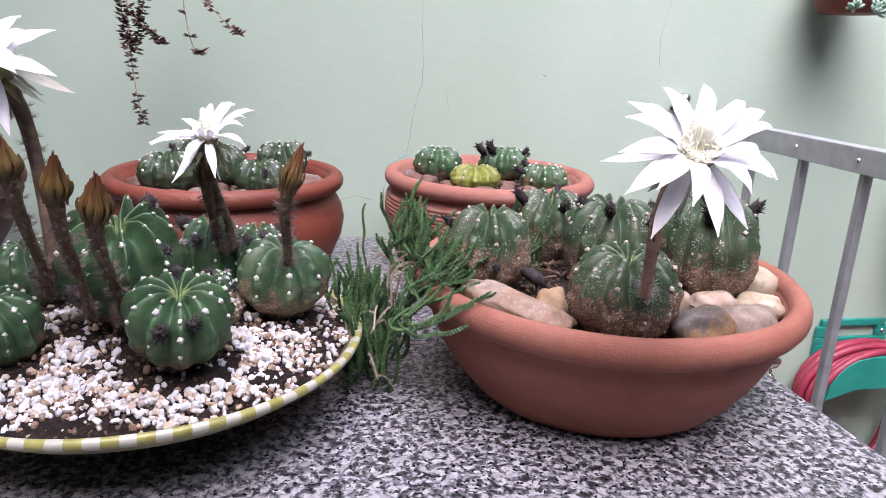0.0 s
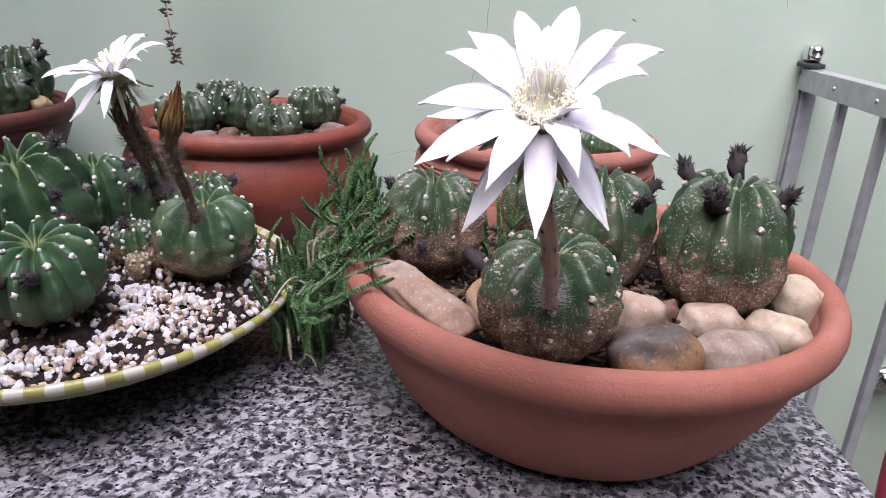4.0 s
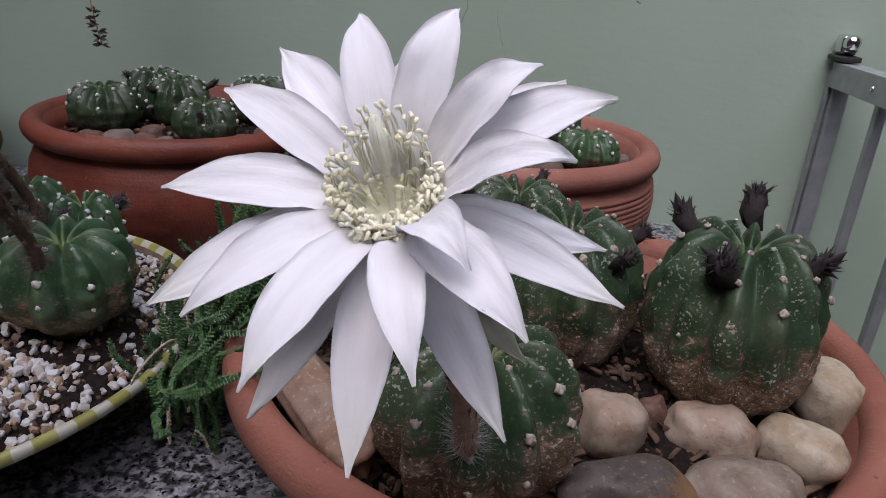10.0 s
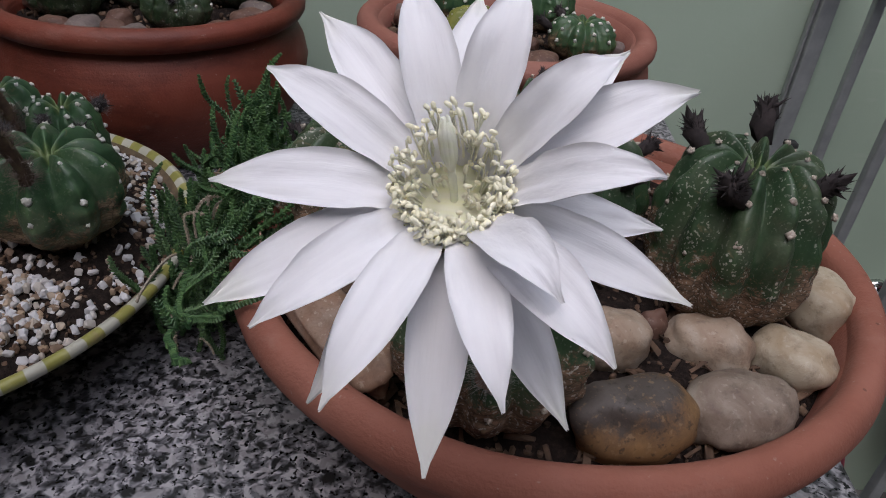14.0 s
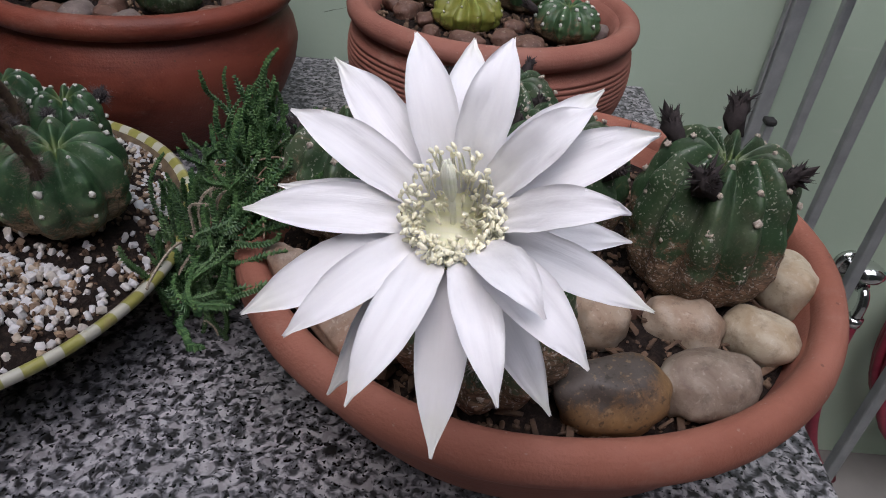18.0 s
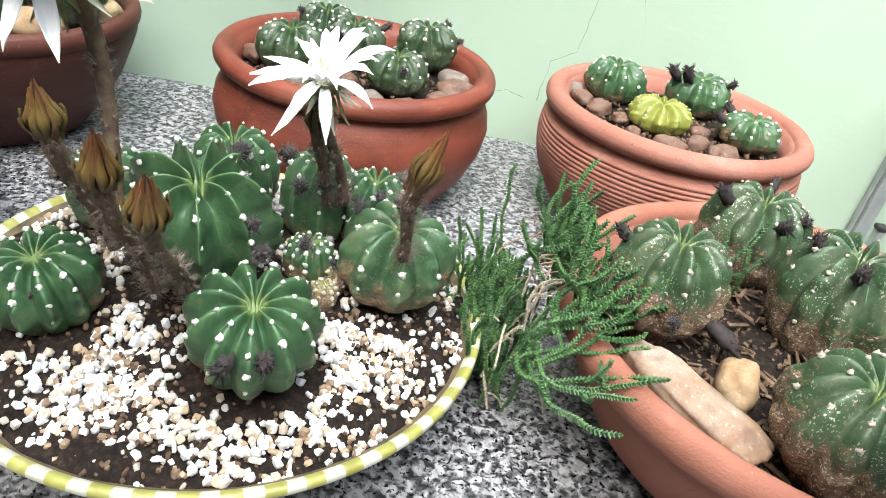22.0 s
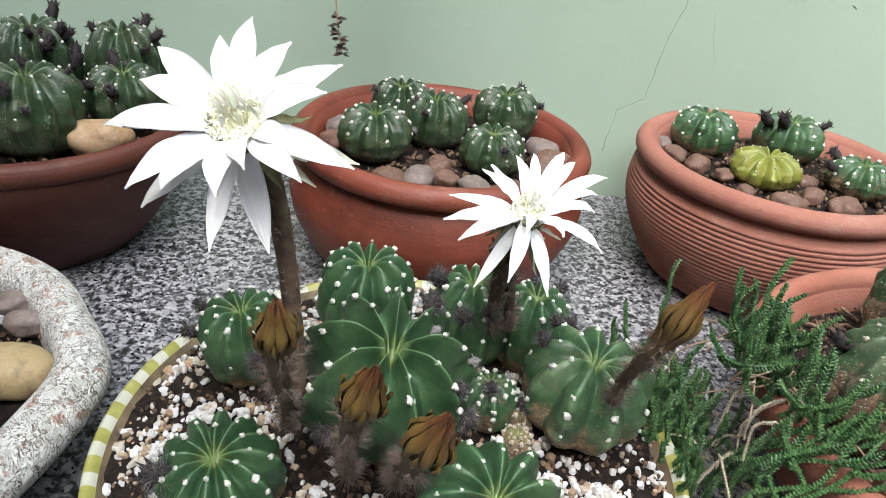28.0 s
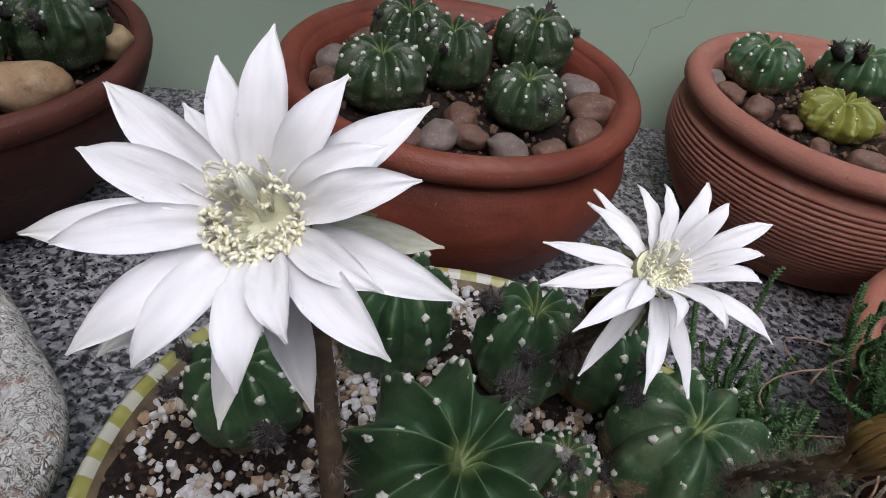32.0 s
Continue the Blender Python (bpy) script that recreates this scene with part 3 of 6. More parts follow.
def crack(points, width, seed):
    """A hairline crack: a narrow raised-lip strip wandering over the plaster."""
    rnd = random.Random(seed)
    pts = []
    for (x0, z0), (x1, z1) in zip(points, points[1:]):
        for k in range(10):
            t = k / 10
            pts.append((x0 + (x1 - x0) * t + rnd.uniform(-0.0016, 0.0016), z0 + (z1 - z0) * t))
    b = Build()
    tube(b, [(x, WALL_Y + 0.0012, z) for x, z in pts], [width * rnd.uniform(0.35, 1.1) for _ in pts], 5)
    part("crack", b.mesh("crack", CRACK), wall)


crack([(0.204, 0.62), (0.212, 0.465), (0.219, 0.319), (0.205, 0.27), (0.190, 0.17), (0.152, 0.148), (0.143, 0.07)], 0.0007, 1)
crack([(0.74, 0.62), (0.725, 0.50), (0.71, 0.42), (0.715, 0.36)], 0.0005, 3)
crack([(0.05, 0.075), (0.09, 0.087), (0.125, 0.077)], 0.0006, 4)
crack([(0.464, 0.338), (0.471, 0.334)], 0.0016, 5)
crack([(0.262, 0.31), (0.272, 0.27), (0.283, 0.24), (0.290, 0.20)], 0.0004, 6)


# ---- aluminium rail beside the table ----
def rail():
    r = thing("metal_railing", "grey aluminium railing with upright bars, screwed to the wall", "railing", pose(0.76, 0, 0))
    b = Build()
    box(b, (-0.004, 0.10, 0.238), (0.004, 1.366, 0.274), 0, 0.001)
    box(b, (0.004, 0.10, 0.268), (0.026, 1.366, 0.274), 0, 0.001)
    part("top_bar", b.mesh("top_bar", ALU, False), r)
    b = Build()
    box(b, (0.002, 1.356, -0.85), (0.026, 1.376, 0.262), 0, 0.002)
    box(b, (-0.003, 1.364, -0.85), (0.001, 1.376, 0.262), 0, 0.001)
    part("wall_post", b.mesh("wall_post", ALU, False), r)
    b = Build()
    box(b, (-0.007, -0.007, -0.85), (0.007, 0.007, 0.255), 0, 0.003)
    bar = b.mesh("bar", ALU, False)
    s = lathe([(0.0001, 0.003), (0.003, 0.0025), (0.0042, 0.001), (0.0042, -0.001)], 10)
    screw = s.mesh("screw", CHROME)
    for y in (1.234, 1.104, 0.973, 0.841, 0.710, 0.579, 0.448, 0.317, 0.186):
        part("bar", bar, r, "", pose(0.014, y, 0))
        part("screw", screw, r, "", pose(-0.0045, y, 0.256, 0, -90, 0))
    b = Build()
    box(b, (-0.012, 1.338, 0.276), (0.022, 1.374, 0.284), 0, 0.002)
    part("rubber_pad", b.mesh("rubber_pad", RUBBER, False), r, "black rubber pad")
    b = Build()
    box(b, (-0.006, 1.350, 0.284), (0.020, 1.3775, 0.312), 0, 0.006)
    blob(b, (0.005, 1.345, 0.302), (0.012, 0.012, 0.012), 3, 0.05)
    part("wall_bracket", b.mesh("wall_bracket", CHROME, True), r, "shiny chrome wall bracket")
    b = Build()
    box(b, (0.000, 1.298, -0.85), (0.014, 1.314, -0.016), 0, 0.002)
    stub = part("stub_post", b.mesh("stub_post", ALU, False), r)
    b = Build()
    box(b, (-0.002, 1.296, -0.0155), (0.016, 1.316, -0.006), 0, 0.003)
    part("end_cap", b.mesh("end_cap", RUBBER, False), stub, "black plastic end cap")


rail()


# ---- pots ----
def rolled(r, z, rim, n=10, start=-100, stop=170, wide=None):
    """Points of a rounded rim whose outermost radius is r, at height z."""
    w = wide or rim
    return [(r - w + w * math.cos(radians(start + (stop - start) * k / n)), z + rim * math.sin(radians(start + (stop - start) * k / n))) for k in range(n + 1)]


def pot(name, label, x, y, outer, rim, inner, mat, seed, wob=0.012, group="terracotta pots", n=96, rim_mat=None):
    t = thing(name, label, "plant pot", pose(x, y, 0), None, group)
    part("body", lathe(outer + inner, n, wob, seed).mesh("body", mat), t)
    part("rim", lathe(rim, n, wob, seed).mesh("rim", rim_mat or mat), t, "rounded rolled rim")
    return t


def soil(name, label, x, y, z, r, seed, heap=0.012, squash=None):
    b = Build()
    rings, n = 14, 56
    for j in range(rings + 1):
        for k in range(n):
            a, q = 2 * math.pi * k / n, r * j / rings
            s = squash(a, 0) if squash else 1.0
            px, py = q * s * math.cos(a), q * s * math.sin(a)
            h = heap * (1 - (j / rings) ** 2) + 0.006 * noise.noise((px * 28, py * 28, seed)) + 0.004 * noise.noise((px * 90, py * 90, seed + 4))
            b.v.append(Vector((px, py, h)))
    for j in range(rings):
        for k in range(n):
            b.f.append((j * n + k, j * n + (k + 1) % n, (j + 1) * n + (k + 1) % n, (j + 1) * n + k))
            b.i.append(0)
    return thing(name, label, "soil", pose(x, y, z), b.mesh(name, SOIL), kind="stuff")


# round bowl of pink clay beside the table's edge
bowl_outer = [(0.001, 0.0), (0.132, 0.0), (0.141, 0.003), (0.152, 0.012), (0.170, 0.033), (0.188, 0.062), (0.2000, 0.090), (0.2065, 0.110), (0.209, 0.120)]
bowl_in = [(0.2105, 0.140), (0.2005, 0.132), (0.195, 0.112), (0.186, 0.09)]
pot("clay_bowl", "wide shallow pink terracotta bowl with a thick rolled rim", 0.3356, 0.7230, bowl_outer, rolled(0.2241, 0.131, 0.0160, 12, -100, 190, 0.0120), bowl_in, CLAY, 1, 0.016)
soil("bowl_soil", "dark soil with bark litter in the wide terracotta bowl", 0.3356, 0.723, 0.108, 0.199, 1, 0.020)

# round-bellied red pot by the wall
lp_outer = [(0.001, 0.0), (0.135, 0.0), (0.145, 0.006), (0.169, 0.040), (0.184, 0.076), (0.188, 0.102), (0.184, 0.122), (0.174, 0.142), (0.168, 0.150), (0.170, 0.154)]
lp_in = [(0.172, 0.172), (0.160, 0.170), (0.154, 0.15), (0.150, 0.12)]
pot("belly_pot", "round-bellied red terracotta pot with a rolled rim by the wall", -0.134, 1.152, lp_outer, rolled(0.187, 0.165, 0.0135), lp_in, CLAY_RED, 2, 0.010)
soil("belly_pot_soil", "dark soil between stones in the round-bellied pot", -0.134, 1.152, 0.144, 0.158, 2, 0.008)

# ribbed pot by the wall
mp_outer = [(0.001, 0.0), (0.118, 0.0), (0.124, 0.004)]
for k in range(22):
    z0 = 0.010 + k * 0.0060
    s = (z0 + 0.002) / 0.142
    r0 = 0.126 + 0.054 * math.sin(s * math.pi * 0.62)
    mp_outer += [(r0 - 0.0018, z0), (r0 + 0.0003, z0 + 0.0015), (r0 + 0.0006, z0 + 0.0038), (r0 - 0.0006, z0 + 0.0054)]
mp_outer += [(0.170, 0.146), (0.168, 0.153)]
mp_in = [(0.168, 0.174), (0.152, 0.172), (0.147, 0.15), (0.142, 0.12)]
pot("ribbed_pot", "terracotta pot with combed horizontal ridges and a smooth rim", 0.305, 1.155, mp_outer, rolled(0.1815, 0.168, 0.0135), mp_in, CLAY_PALE, 3, 0.010)
soil("ribbed_pot_soil", "dry brown soil between pebbles in the ribbed pot", 0.305, 1.155, 0.148, 0.152, 3, 0.008)

# brown pot by the wall; the shade below its rim is in the body's colour
fp_outer = [(0.001, 0.0), (0.10, 0.0), (0.112, 0.005), (0.142, 0.040), (0.166, 0.080), (0.182, 0.120), (0.188, 0.138), (0.188, 0.150)]
fp_in = [(0.176, 0.168), (0.170, 0.15), (0.164, 0.12)]
fp_rim = [(0.188, 0.148), (0.1925, 0.152), (0.194, 0.160), (0.1925, 0.168), (0.188, 0.172), (0.180, 0.1725), (0.175, 0.168)]
pot("brown_pot", "brown terracotta pot, body coloured darker as in shade, crowded with old cacti", -0.6295, 1.132, fp_outer, fp_rim, fp_in, CLAY_SHADED, 4, 0.010, rim_mat=CLAY_BROWN)
soil("brown_pot_soil", "dark soil in the deep brown pot", -0.6295, 1.132, 0.146, 0.174, 4, 0.010)

# checked dish
dish_t = thing("glazed_dish", "shallow dish with an olive and white checked rim", "planter dish", pose(-0.170, 0.724, 0))
dish_body = [(0.001, 0.0), (0.062, 0.0), (0.066, 0.006), (0.090, 0.012), (0.130, 0.024), (0.170, 0.042), (0.200, 0.060), (0.2165, 0.0725)]
part("body", lathe(dish_body, 96, 0.004, 5).mesh("body", DISH_UNDER), dish_t, "olive glazed underside")
part("rim", lathe([(0.2165, 0.0725), (0.2225, 0.0770), (0.2245, 0.0805), (0.2240, 0.0840), (0.2215, 0.0858), (0.2180, 0.0850), (0.2140, 0.0815)], 208, 0.004, 5).mesh("rim", RIM_PAINT), dish_t, "olive and white checked rim")
part("lining", lathe([(0.2140, 0.0815), (0.2080, 0.0760), (0.1980, 0.0690), (0.180, 0.060)], 96, 0.004, 5).mesh("lining", DISH_INSIDE), dish_t, "earth-stained inside")
soil("dish_soil", "dark soil under white gravel in the shallow dish", -0.170, 0.724, 0.0755, 0.2120, 5, 0.029)


# white cast bowl with a wavy bark-like rim
def wave(a, z):
    return 1 + 0.055 * math.sin(2 * a + 2.6) + 0.035 * math.sin(3 * a + 0.4) + 0.014 * math.sin(7 * a + 1.0) + 0.008 * math.sin(11 * a)


wb = thing("white_bark_bowl", "heavy white cast bowl with a wavy bark-textured rim", "plant pot", pose(-0.628, 0.738, 0))
prof = [(0.001, 0.0), (0.130, 0.0), (0.150, 0.008), (0.182, 0.035), (0.200, 0.062), (0.209, 0.078)] + rolled(0.216, 0.088, 0.021, 12, -60, 175) + [(0.172, 0.078), (0.166, 0.050)]
part("body", lathe(prof, 140, 0.035, 6, None, wave).mesh("body", BARK), wb)
soil("white_bowl_soil", "dark gritty soil in the white bark bowl", -0.628, 0.738, 0.072, 0.178, 6, 0.006, wave)


# ---- cacti ----
def rib_sway(seed, a, th, ribs):
    """Slight wandering of a rib's line."""
    k = round(ribs * th / (2 * math.pi)) % ribs
    return 0.16 / ribs * noise.noise((a * 1.7, k * 3.3, seed)) * max(0.0, math.cos(a)) * 3


def areole_lat(lat, k):
    """Latitude in degrees of an areole of rib k: neighbours sit a little higher or lower."""
    return lat + (3.0 if k % 2 else -3.0) + 2.5 * math.sin(k * 2.3 + lat)


def cactus_surface(form, a, th):
    """Radius and height of the ribbed body at a latitude a (radians) and azimuth th."""
    R, H, ribs, depth, sharp, lats, seed = form
    ca, sa = math.cos(a), math.sin(a)
    zc = H * 0.46
    r = R * abs(ca) ** 0.60
    z = zc + (H - zc) * sa ** 0.90 if sa >= 0 else zc + zc * sa / math.sin(radians(72))
    u = (ribs * th / (2 * math.pi)) % 1.0
    tri = abs(2 * u - 1)
    crest = tri ** 1.5 if sharp else math.sin(tri * math.pi / 2) ** 0.9
    rib = round(ribs * th / (2 * math.pi)) % ribs
    k = depth * (0.55 + 0.70 * max(sa, 0) ** 1.1) * (1.0 if sa > -0.3 else max(0.30, 1 + (sa + 0.3)))
    notch = 0.0
    for lat in lats:
        off = (math.degrees(a) - areole_lat(lat, rib)) / 5.5
        notch += math.exp(-off * off) - 0.75 * math.exp(-(off + 1.7) ** 2)
    swell = 0.05 * noise.noise((rib * 5.1, seed * 1.3, a * 0.8)) * tri + 0.025 * noise.noise((rib * 2.3, a * 4.0, seed * 3.7)) * tri
    r *= 1 - k * (1 - crest) - 0.034 * notch * tri * tri * ca + swell * ca
    z -= H * (0.15 * max(0.0, 1 - r / (0.45 * R)) ** 1.2) + k * 0.34 * H * (1 - crest) * max(sa, 0) ** 2
    return r, z


RIB_STEPS = (0.0, 0.03, 0.085, 0.19, 0.34, 0.47, 0.53, 0.66, 0.81, 0.915, 0.97)


def hairy_tuft(seed, size, mats, n=34, upright=0.55, thick=1.0):
    """A withered flower: a small husk bristling with hairs."""
    rnd = random.Random(seed)
    b = Build()
    tall = upright > 1
    blob(b, (0, 0, size * (0.45 if tall else 0.28)), (size * 0.27, size * 0.24, size * (0.56 if tall else 0.36)), seed, 0.7, 9, 7)
    lift = Vector((0, 0, size * (0.55 if tall else 0.25)))
    for k in range(7):
        a, e = 0.9 * k + rnd.uniform(-0.3, 0.3), rnd.uniform(0.5, 1.3)
        d = Vector((math.cos(a) * math.cos(e), math.sin(a) * math.cos(e), math.sin(e)))
        spike(b, lift * 1.1 + d * size * 0.1, d, size * rnd.uniform(0.30, 0.55), size * rnd.uniform(0.08, 0.13))
    for k in range(n):
        a, e = rnd.uniform(0, 6.283), rnd.uniform(0.35 if tall else -0.2, 1.45)
        d = Vector((math.cos(a) * math.cos(e), math.sin(a) * math.cos(e), math.sin(e) + upright * 0.4))
        o = d.normalized() * size * 0.18 + lift * rnd.uniform(0.3, 1.1)
        w = size * rnd.uniform(0.010, 0.022) * thick
        bend = Vector((rnd.uniform(-1, 1), rnd.uniform(-1, 1), rnd.uniform(-1, 0.6))) * (0.5 if tall else 0.9)
        ln = size * rnd.uniform(0.18, 0.30 if tall else 0.34)
        tube(b, [o, o + d.normalized() * ln * 0.6, o + d.normalized() * ln * 0.6 + (d.normalized() + bend) * ln * 0.6], [w, w * 0.8, w * 0.25], 3, 1 if rnd.random() < 0.7 else 0, False)
    return b.mesh("dried_flower", mats)


TUFTS_BLACK = [hairy_tuft(s, 0.017, [TUFT_BLACK, TUFT_BLACK], 170, 1.5, 1.1) for s in (1, 2, 3)]
TUFTS_GREY = [hairy_tuft(s, 0.0165, [TUFT_BLACK, TUFT_GREY], 460, 0.7, 0.32) for s in (4, 5, 6)]
TUFTS_PALE = [hairy_tuft(s, 0.011, [TUFT_GREY, HAIR_PALE], 130, 0.6) for s in (7, 8)]


def areole_mesh(seed):
    b = Build()
    blob(b, (0, 0, 0.0005), (0.0021, 0.0021, 0.0017), seed, 0.7, 9, 6)
    return b.mesh("areole", WOOL)


AREOLES = [areole_mesh(s) for s in range(4)]
cactus_count = [0]


def on_cactus(form, lat, th, sink=0.0):
    """Pose on the body's skin, its z pointing outward."""
    a = radians(lat)
    r, z = cactus_surface(form, a, th)
    th += rib_sway(form[6], a, th, form[2])
    p = Vector((r * math.cos(th), r * math.sin(th), z))
    out = Vector((math.cos(th) * math.cos(a), math.sin(th) * math.cos(a), math.sin(a) * 1.1 + 0.05)).normalized()
    return Matrix.Translation(p - out * sink) @ out.to_track_quat("Z", "Y").to_matrix().to_4x4()


WOOL_OLD = plain("areole_wool_dusty", [(0.3, (0.30, 0.24, 0.19)), (0.7, (0.62, 0.55, 0.47))], 700, 0.95, 0, 0.6, 0.001)
AREOLES_OLD = [me.copy() for me in AREOLES]
for me in AREOLES_OLD:
    me.materials[0] = WOOL_OLD


def cactus(x, y, z, R, H, ribs=11, depth=0.20, sharp=False, skin=None, lean=(0, 0), turn=0, tufts=(), lats=(70, 48, 24, -2), pieces=True,
           label="round ribbed green cactus with woolly white areoles", group="domed cacti", size=1.0):
    """A domed cactus; tufts: (latitude, azimuth in degrees, kind, size)."""
    cactus_count[0] += 1
    seed = cactus_count[0]
    rnd = random.Random(seed)
    t = thing("cactus", label, "cactus", pose(x, y, z, lean[0], lean[1], turn), None, group)
    form = (R, H, ribs, depth, sharp, lats if H > 0.04 else (), seed)
    nu, nv = ribs * len(RIB_STEPS), 42
    b = Build()
    crest = []
    for j in range(nv + 1):
        a = radians(-72 + (162 - 1.5) * j / nv)
        for k in range(nu):
            u = RIB_STEPS[k % len(RIB_STEPS)]
            th = 2 * math.pi * (k // len(RIB_STEPS) + u) / ribs
            r, h = cactus_surface(form, a, th)
            d = Vector((math.cos(th), math.sin(th), math.sin(a)))
            q = 1 + 0.085 * noise.noise(d * 1.3 + Vector((seed * 2.7, seed, 0))) + 0.018 * noise.noise(d * 5 + Vector((seed, 0, seed))) + (0.030 if skin is SKIN_OLD else 0.010) * noise.noise(d * 15 + Vector((0, seed, 0))) * max(0.0, 0.9 - math.sin(a))
            s0, s1 = rib_sway(seed, a, 2 * math.pi * (k // len(RIB_STEPS)) / ribs, ribs), rib_sway(seed, a, 2 * math.pi * (k // len(RIB_STEPS) + 1) / ribs, ribs)
            th += s0 + (s1 - s0) * u
            b.v.append(Vector((r * q * math.cos(th), r * q * math.sin(th), h * (1 + 0.4 * (q - 1)))))
            e = min(u, 1 - u)
            crest.append(1.0 if e == 0 else 0.55 if e < 0.05 else 0.0)
    foot = len(b.v)
    for k in range(nu):
        p = b.v[k]
        b.v.append(Vector((p.x * 0.86, p.y * 0.86, p.z - 0.022)))
        crest.append(0.0)
        b.f.append((foot + k, foot + (k + 1) % nu, (k + 1) % nu, k))
        b.i.append(0)
    for j in range(nv):
        for k in range(nu):
            b.f.append((j * nu + k, j * nu + (k + 1) % nu, (j + 1) * nu + (k + 1) % nu, (j + 1) * nu + k))
            b.i.append(0)
    b.f.append(tuple(range(nv * nu, (nv + 1) * nu)))
    b.i.append(0)
    body = b.mesh("body", skin or SKIN)
    body.attributes.new("crest", "FLOAT", "POINT").data.foreach_set("value", crest)
    part("body", body, t)
    joined = Build()
    for q, lat in enumerate(lats):
        for k in range(ribs):
            if rnd.random() < (0.07 if lat > 20 else 0.35) + (0.15 if skin is SKIN_OLD else 0):
                continue
            th = 2 * math.pi * (k + rnd.uniform(-0.04, 0.04)) / ribs
            m = on_cactus(form, areole_lat(lat, k), th, 0.0001)
            s = size * rnd.uniform(0.75, 1.2) * (0.8 if lat > 65 else 1.15) * (0.7 if lat < 5 else 1.0)
            if pieces:
                part("areole", (AREOLES_OLD if skin is SKIN_OLD else AREOLES)[rnd.randrange(4)], t, "", m @ Matrix.Diagonal((s, s, s, 1)))
            else:
                src = AREOLES[rnd.randrange(4)]
                joined.add([m @ (v.co * s) for v in src.vertices], [tuple(p.vertices) for p in src.polygons])
    if not pieces:
        part("areoles", joined.mesh("areoles", WOOL), t, "white woolly areoles")
    for lat, az, kind, s in tufts:
        me = rnd.choice({"black": TUFTS_BLACK, "grey": TUFTS_GREY, "pale": TUFTS_PALE}[kind])
        part("dried_flower", me, t, {"black": "withered black flower", "grey": "withered grey flower", "pale": "pale hairy flower remnant"}[kind],
             on_cactus(form, lat, radians(az), 0.001) @ Matrix.Diagonal((s, s, s, 1)))
    return t


# ---- flowers ----
PETAL_OUTLINE = ((0.0, 0.48), (0.15, 0.62), (0.32, 0.84), (0.46, 0.98), (0.58, 1.0), (0.70, 0.90), (0.81, 0.66), (0.90, 0.36), (0.955, 0.15), (1.0, 0.02))


def petal_width(s):
    """Half-width along a petal: narrow claw, widest past the middle, short sharp tip."""
    for (a, p), (c, q) in zip(PETAL_OUTLINE, PETAL_OUTLINE[1:]):
        if s <= c:
            k = (s - a) / (c - a)
            return p + (q - p) * k * k * (3 - 2 * k) if c < 0.65 else p + (q - p) * k
    return 0.02


def petal_mesh(reach, rise, width, seed, mat, cup=0.22, n=22, m=8, arch=0.024, root=0.009, deep=-0.012, name="petal"):
    """A pointed petal in its own plane: x outward, z along the flower's axis."""
    rnd = random.Random(seed)
    p0, p3 = Vector((root, 0, deep)), Vector((reach, 0, rise))
    p1 = Vector((root + reach * 0.10, 0, deep + 0.5 * (arch - deep)))
    p2 = Vector((reach * 0.62, 0, rise + arch * (0.75 if rise > -0.01 else 1.2)))
    line = bezier(p0, p1, p2, p3, n)
    skew = rnd.uniform(-0.12, 0.12)
    b = Build()
    for side in (0, 1):
        for j, p in enumerate(line):
            s = j / n
            d = (line[min(j + 1, n)] - line[max(j - 1, 0)]).normalized()
            nrm = Vector((-d.z, 0, d.x))
            w = width * 0.5 * petal_width(s)
            if j == n:
                w = 0.0004
            for k in range(m + 1):
                q = 2 * k / m - 1
                ripple = 0.0005 * noise.noise((s * 7 + seed, q * 3, seed * 1.7)) * (1 + abs(q))
                lift = cup * w * (q * q - 0.15) - 0.0010 * max(0.0, 1 - abs(q) / 0.35) * min(1.0, 1.6 * (1 - s)) + ripple * 1.6
                b.v.append(p + Vector((0, 1, 0)) * (w * q + skew * w * s * 0.3) + nrm * (lift - (0.00035 if side else 0)))
    o = (n + 1) * (m + 1)
    for side in (0, 1):
        for j in range(n):
            for k in range(m):
                f = (j * (m + 1) + k, (j + 1) * (m + 1) + k, (j + 1) * (m + 1) + k + 1, j * (m + 1) + k + 1)
                b.f.append(tuple(q + o for q in f)[::-1] if side else f)
                b.i.append(0)
    edge = [j * (m + 1) for j in range(n + 1)]
    for e, flip in ((edge, False), ([k + m for k in edge], True)):
        for j in range(n):
            f = (e[j], e[j] + o, e[j + 1] + o, e[j + 1])
            b.f.append(f if flip else f[::-1])
            b.i.append(0)
    return b.mesh(name, mat)


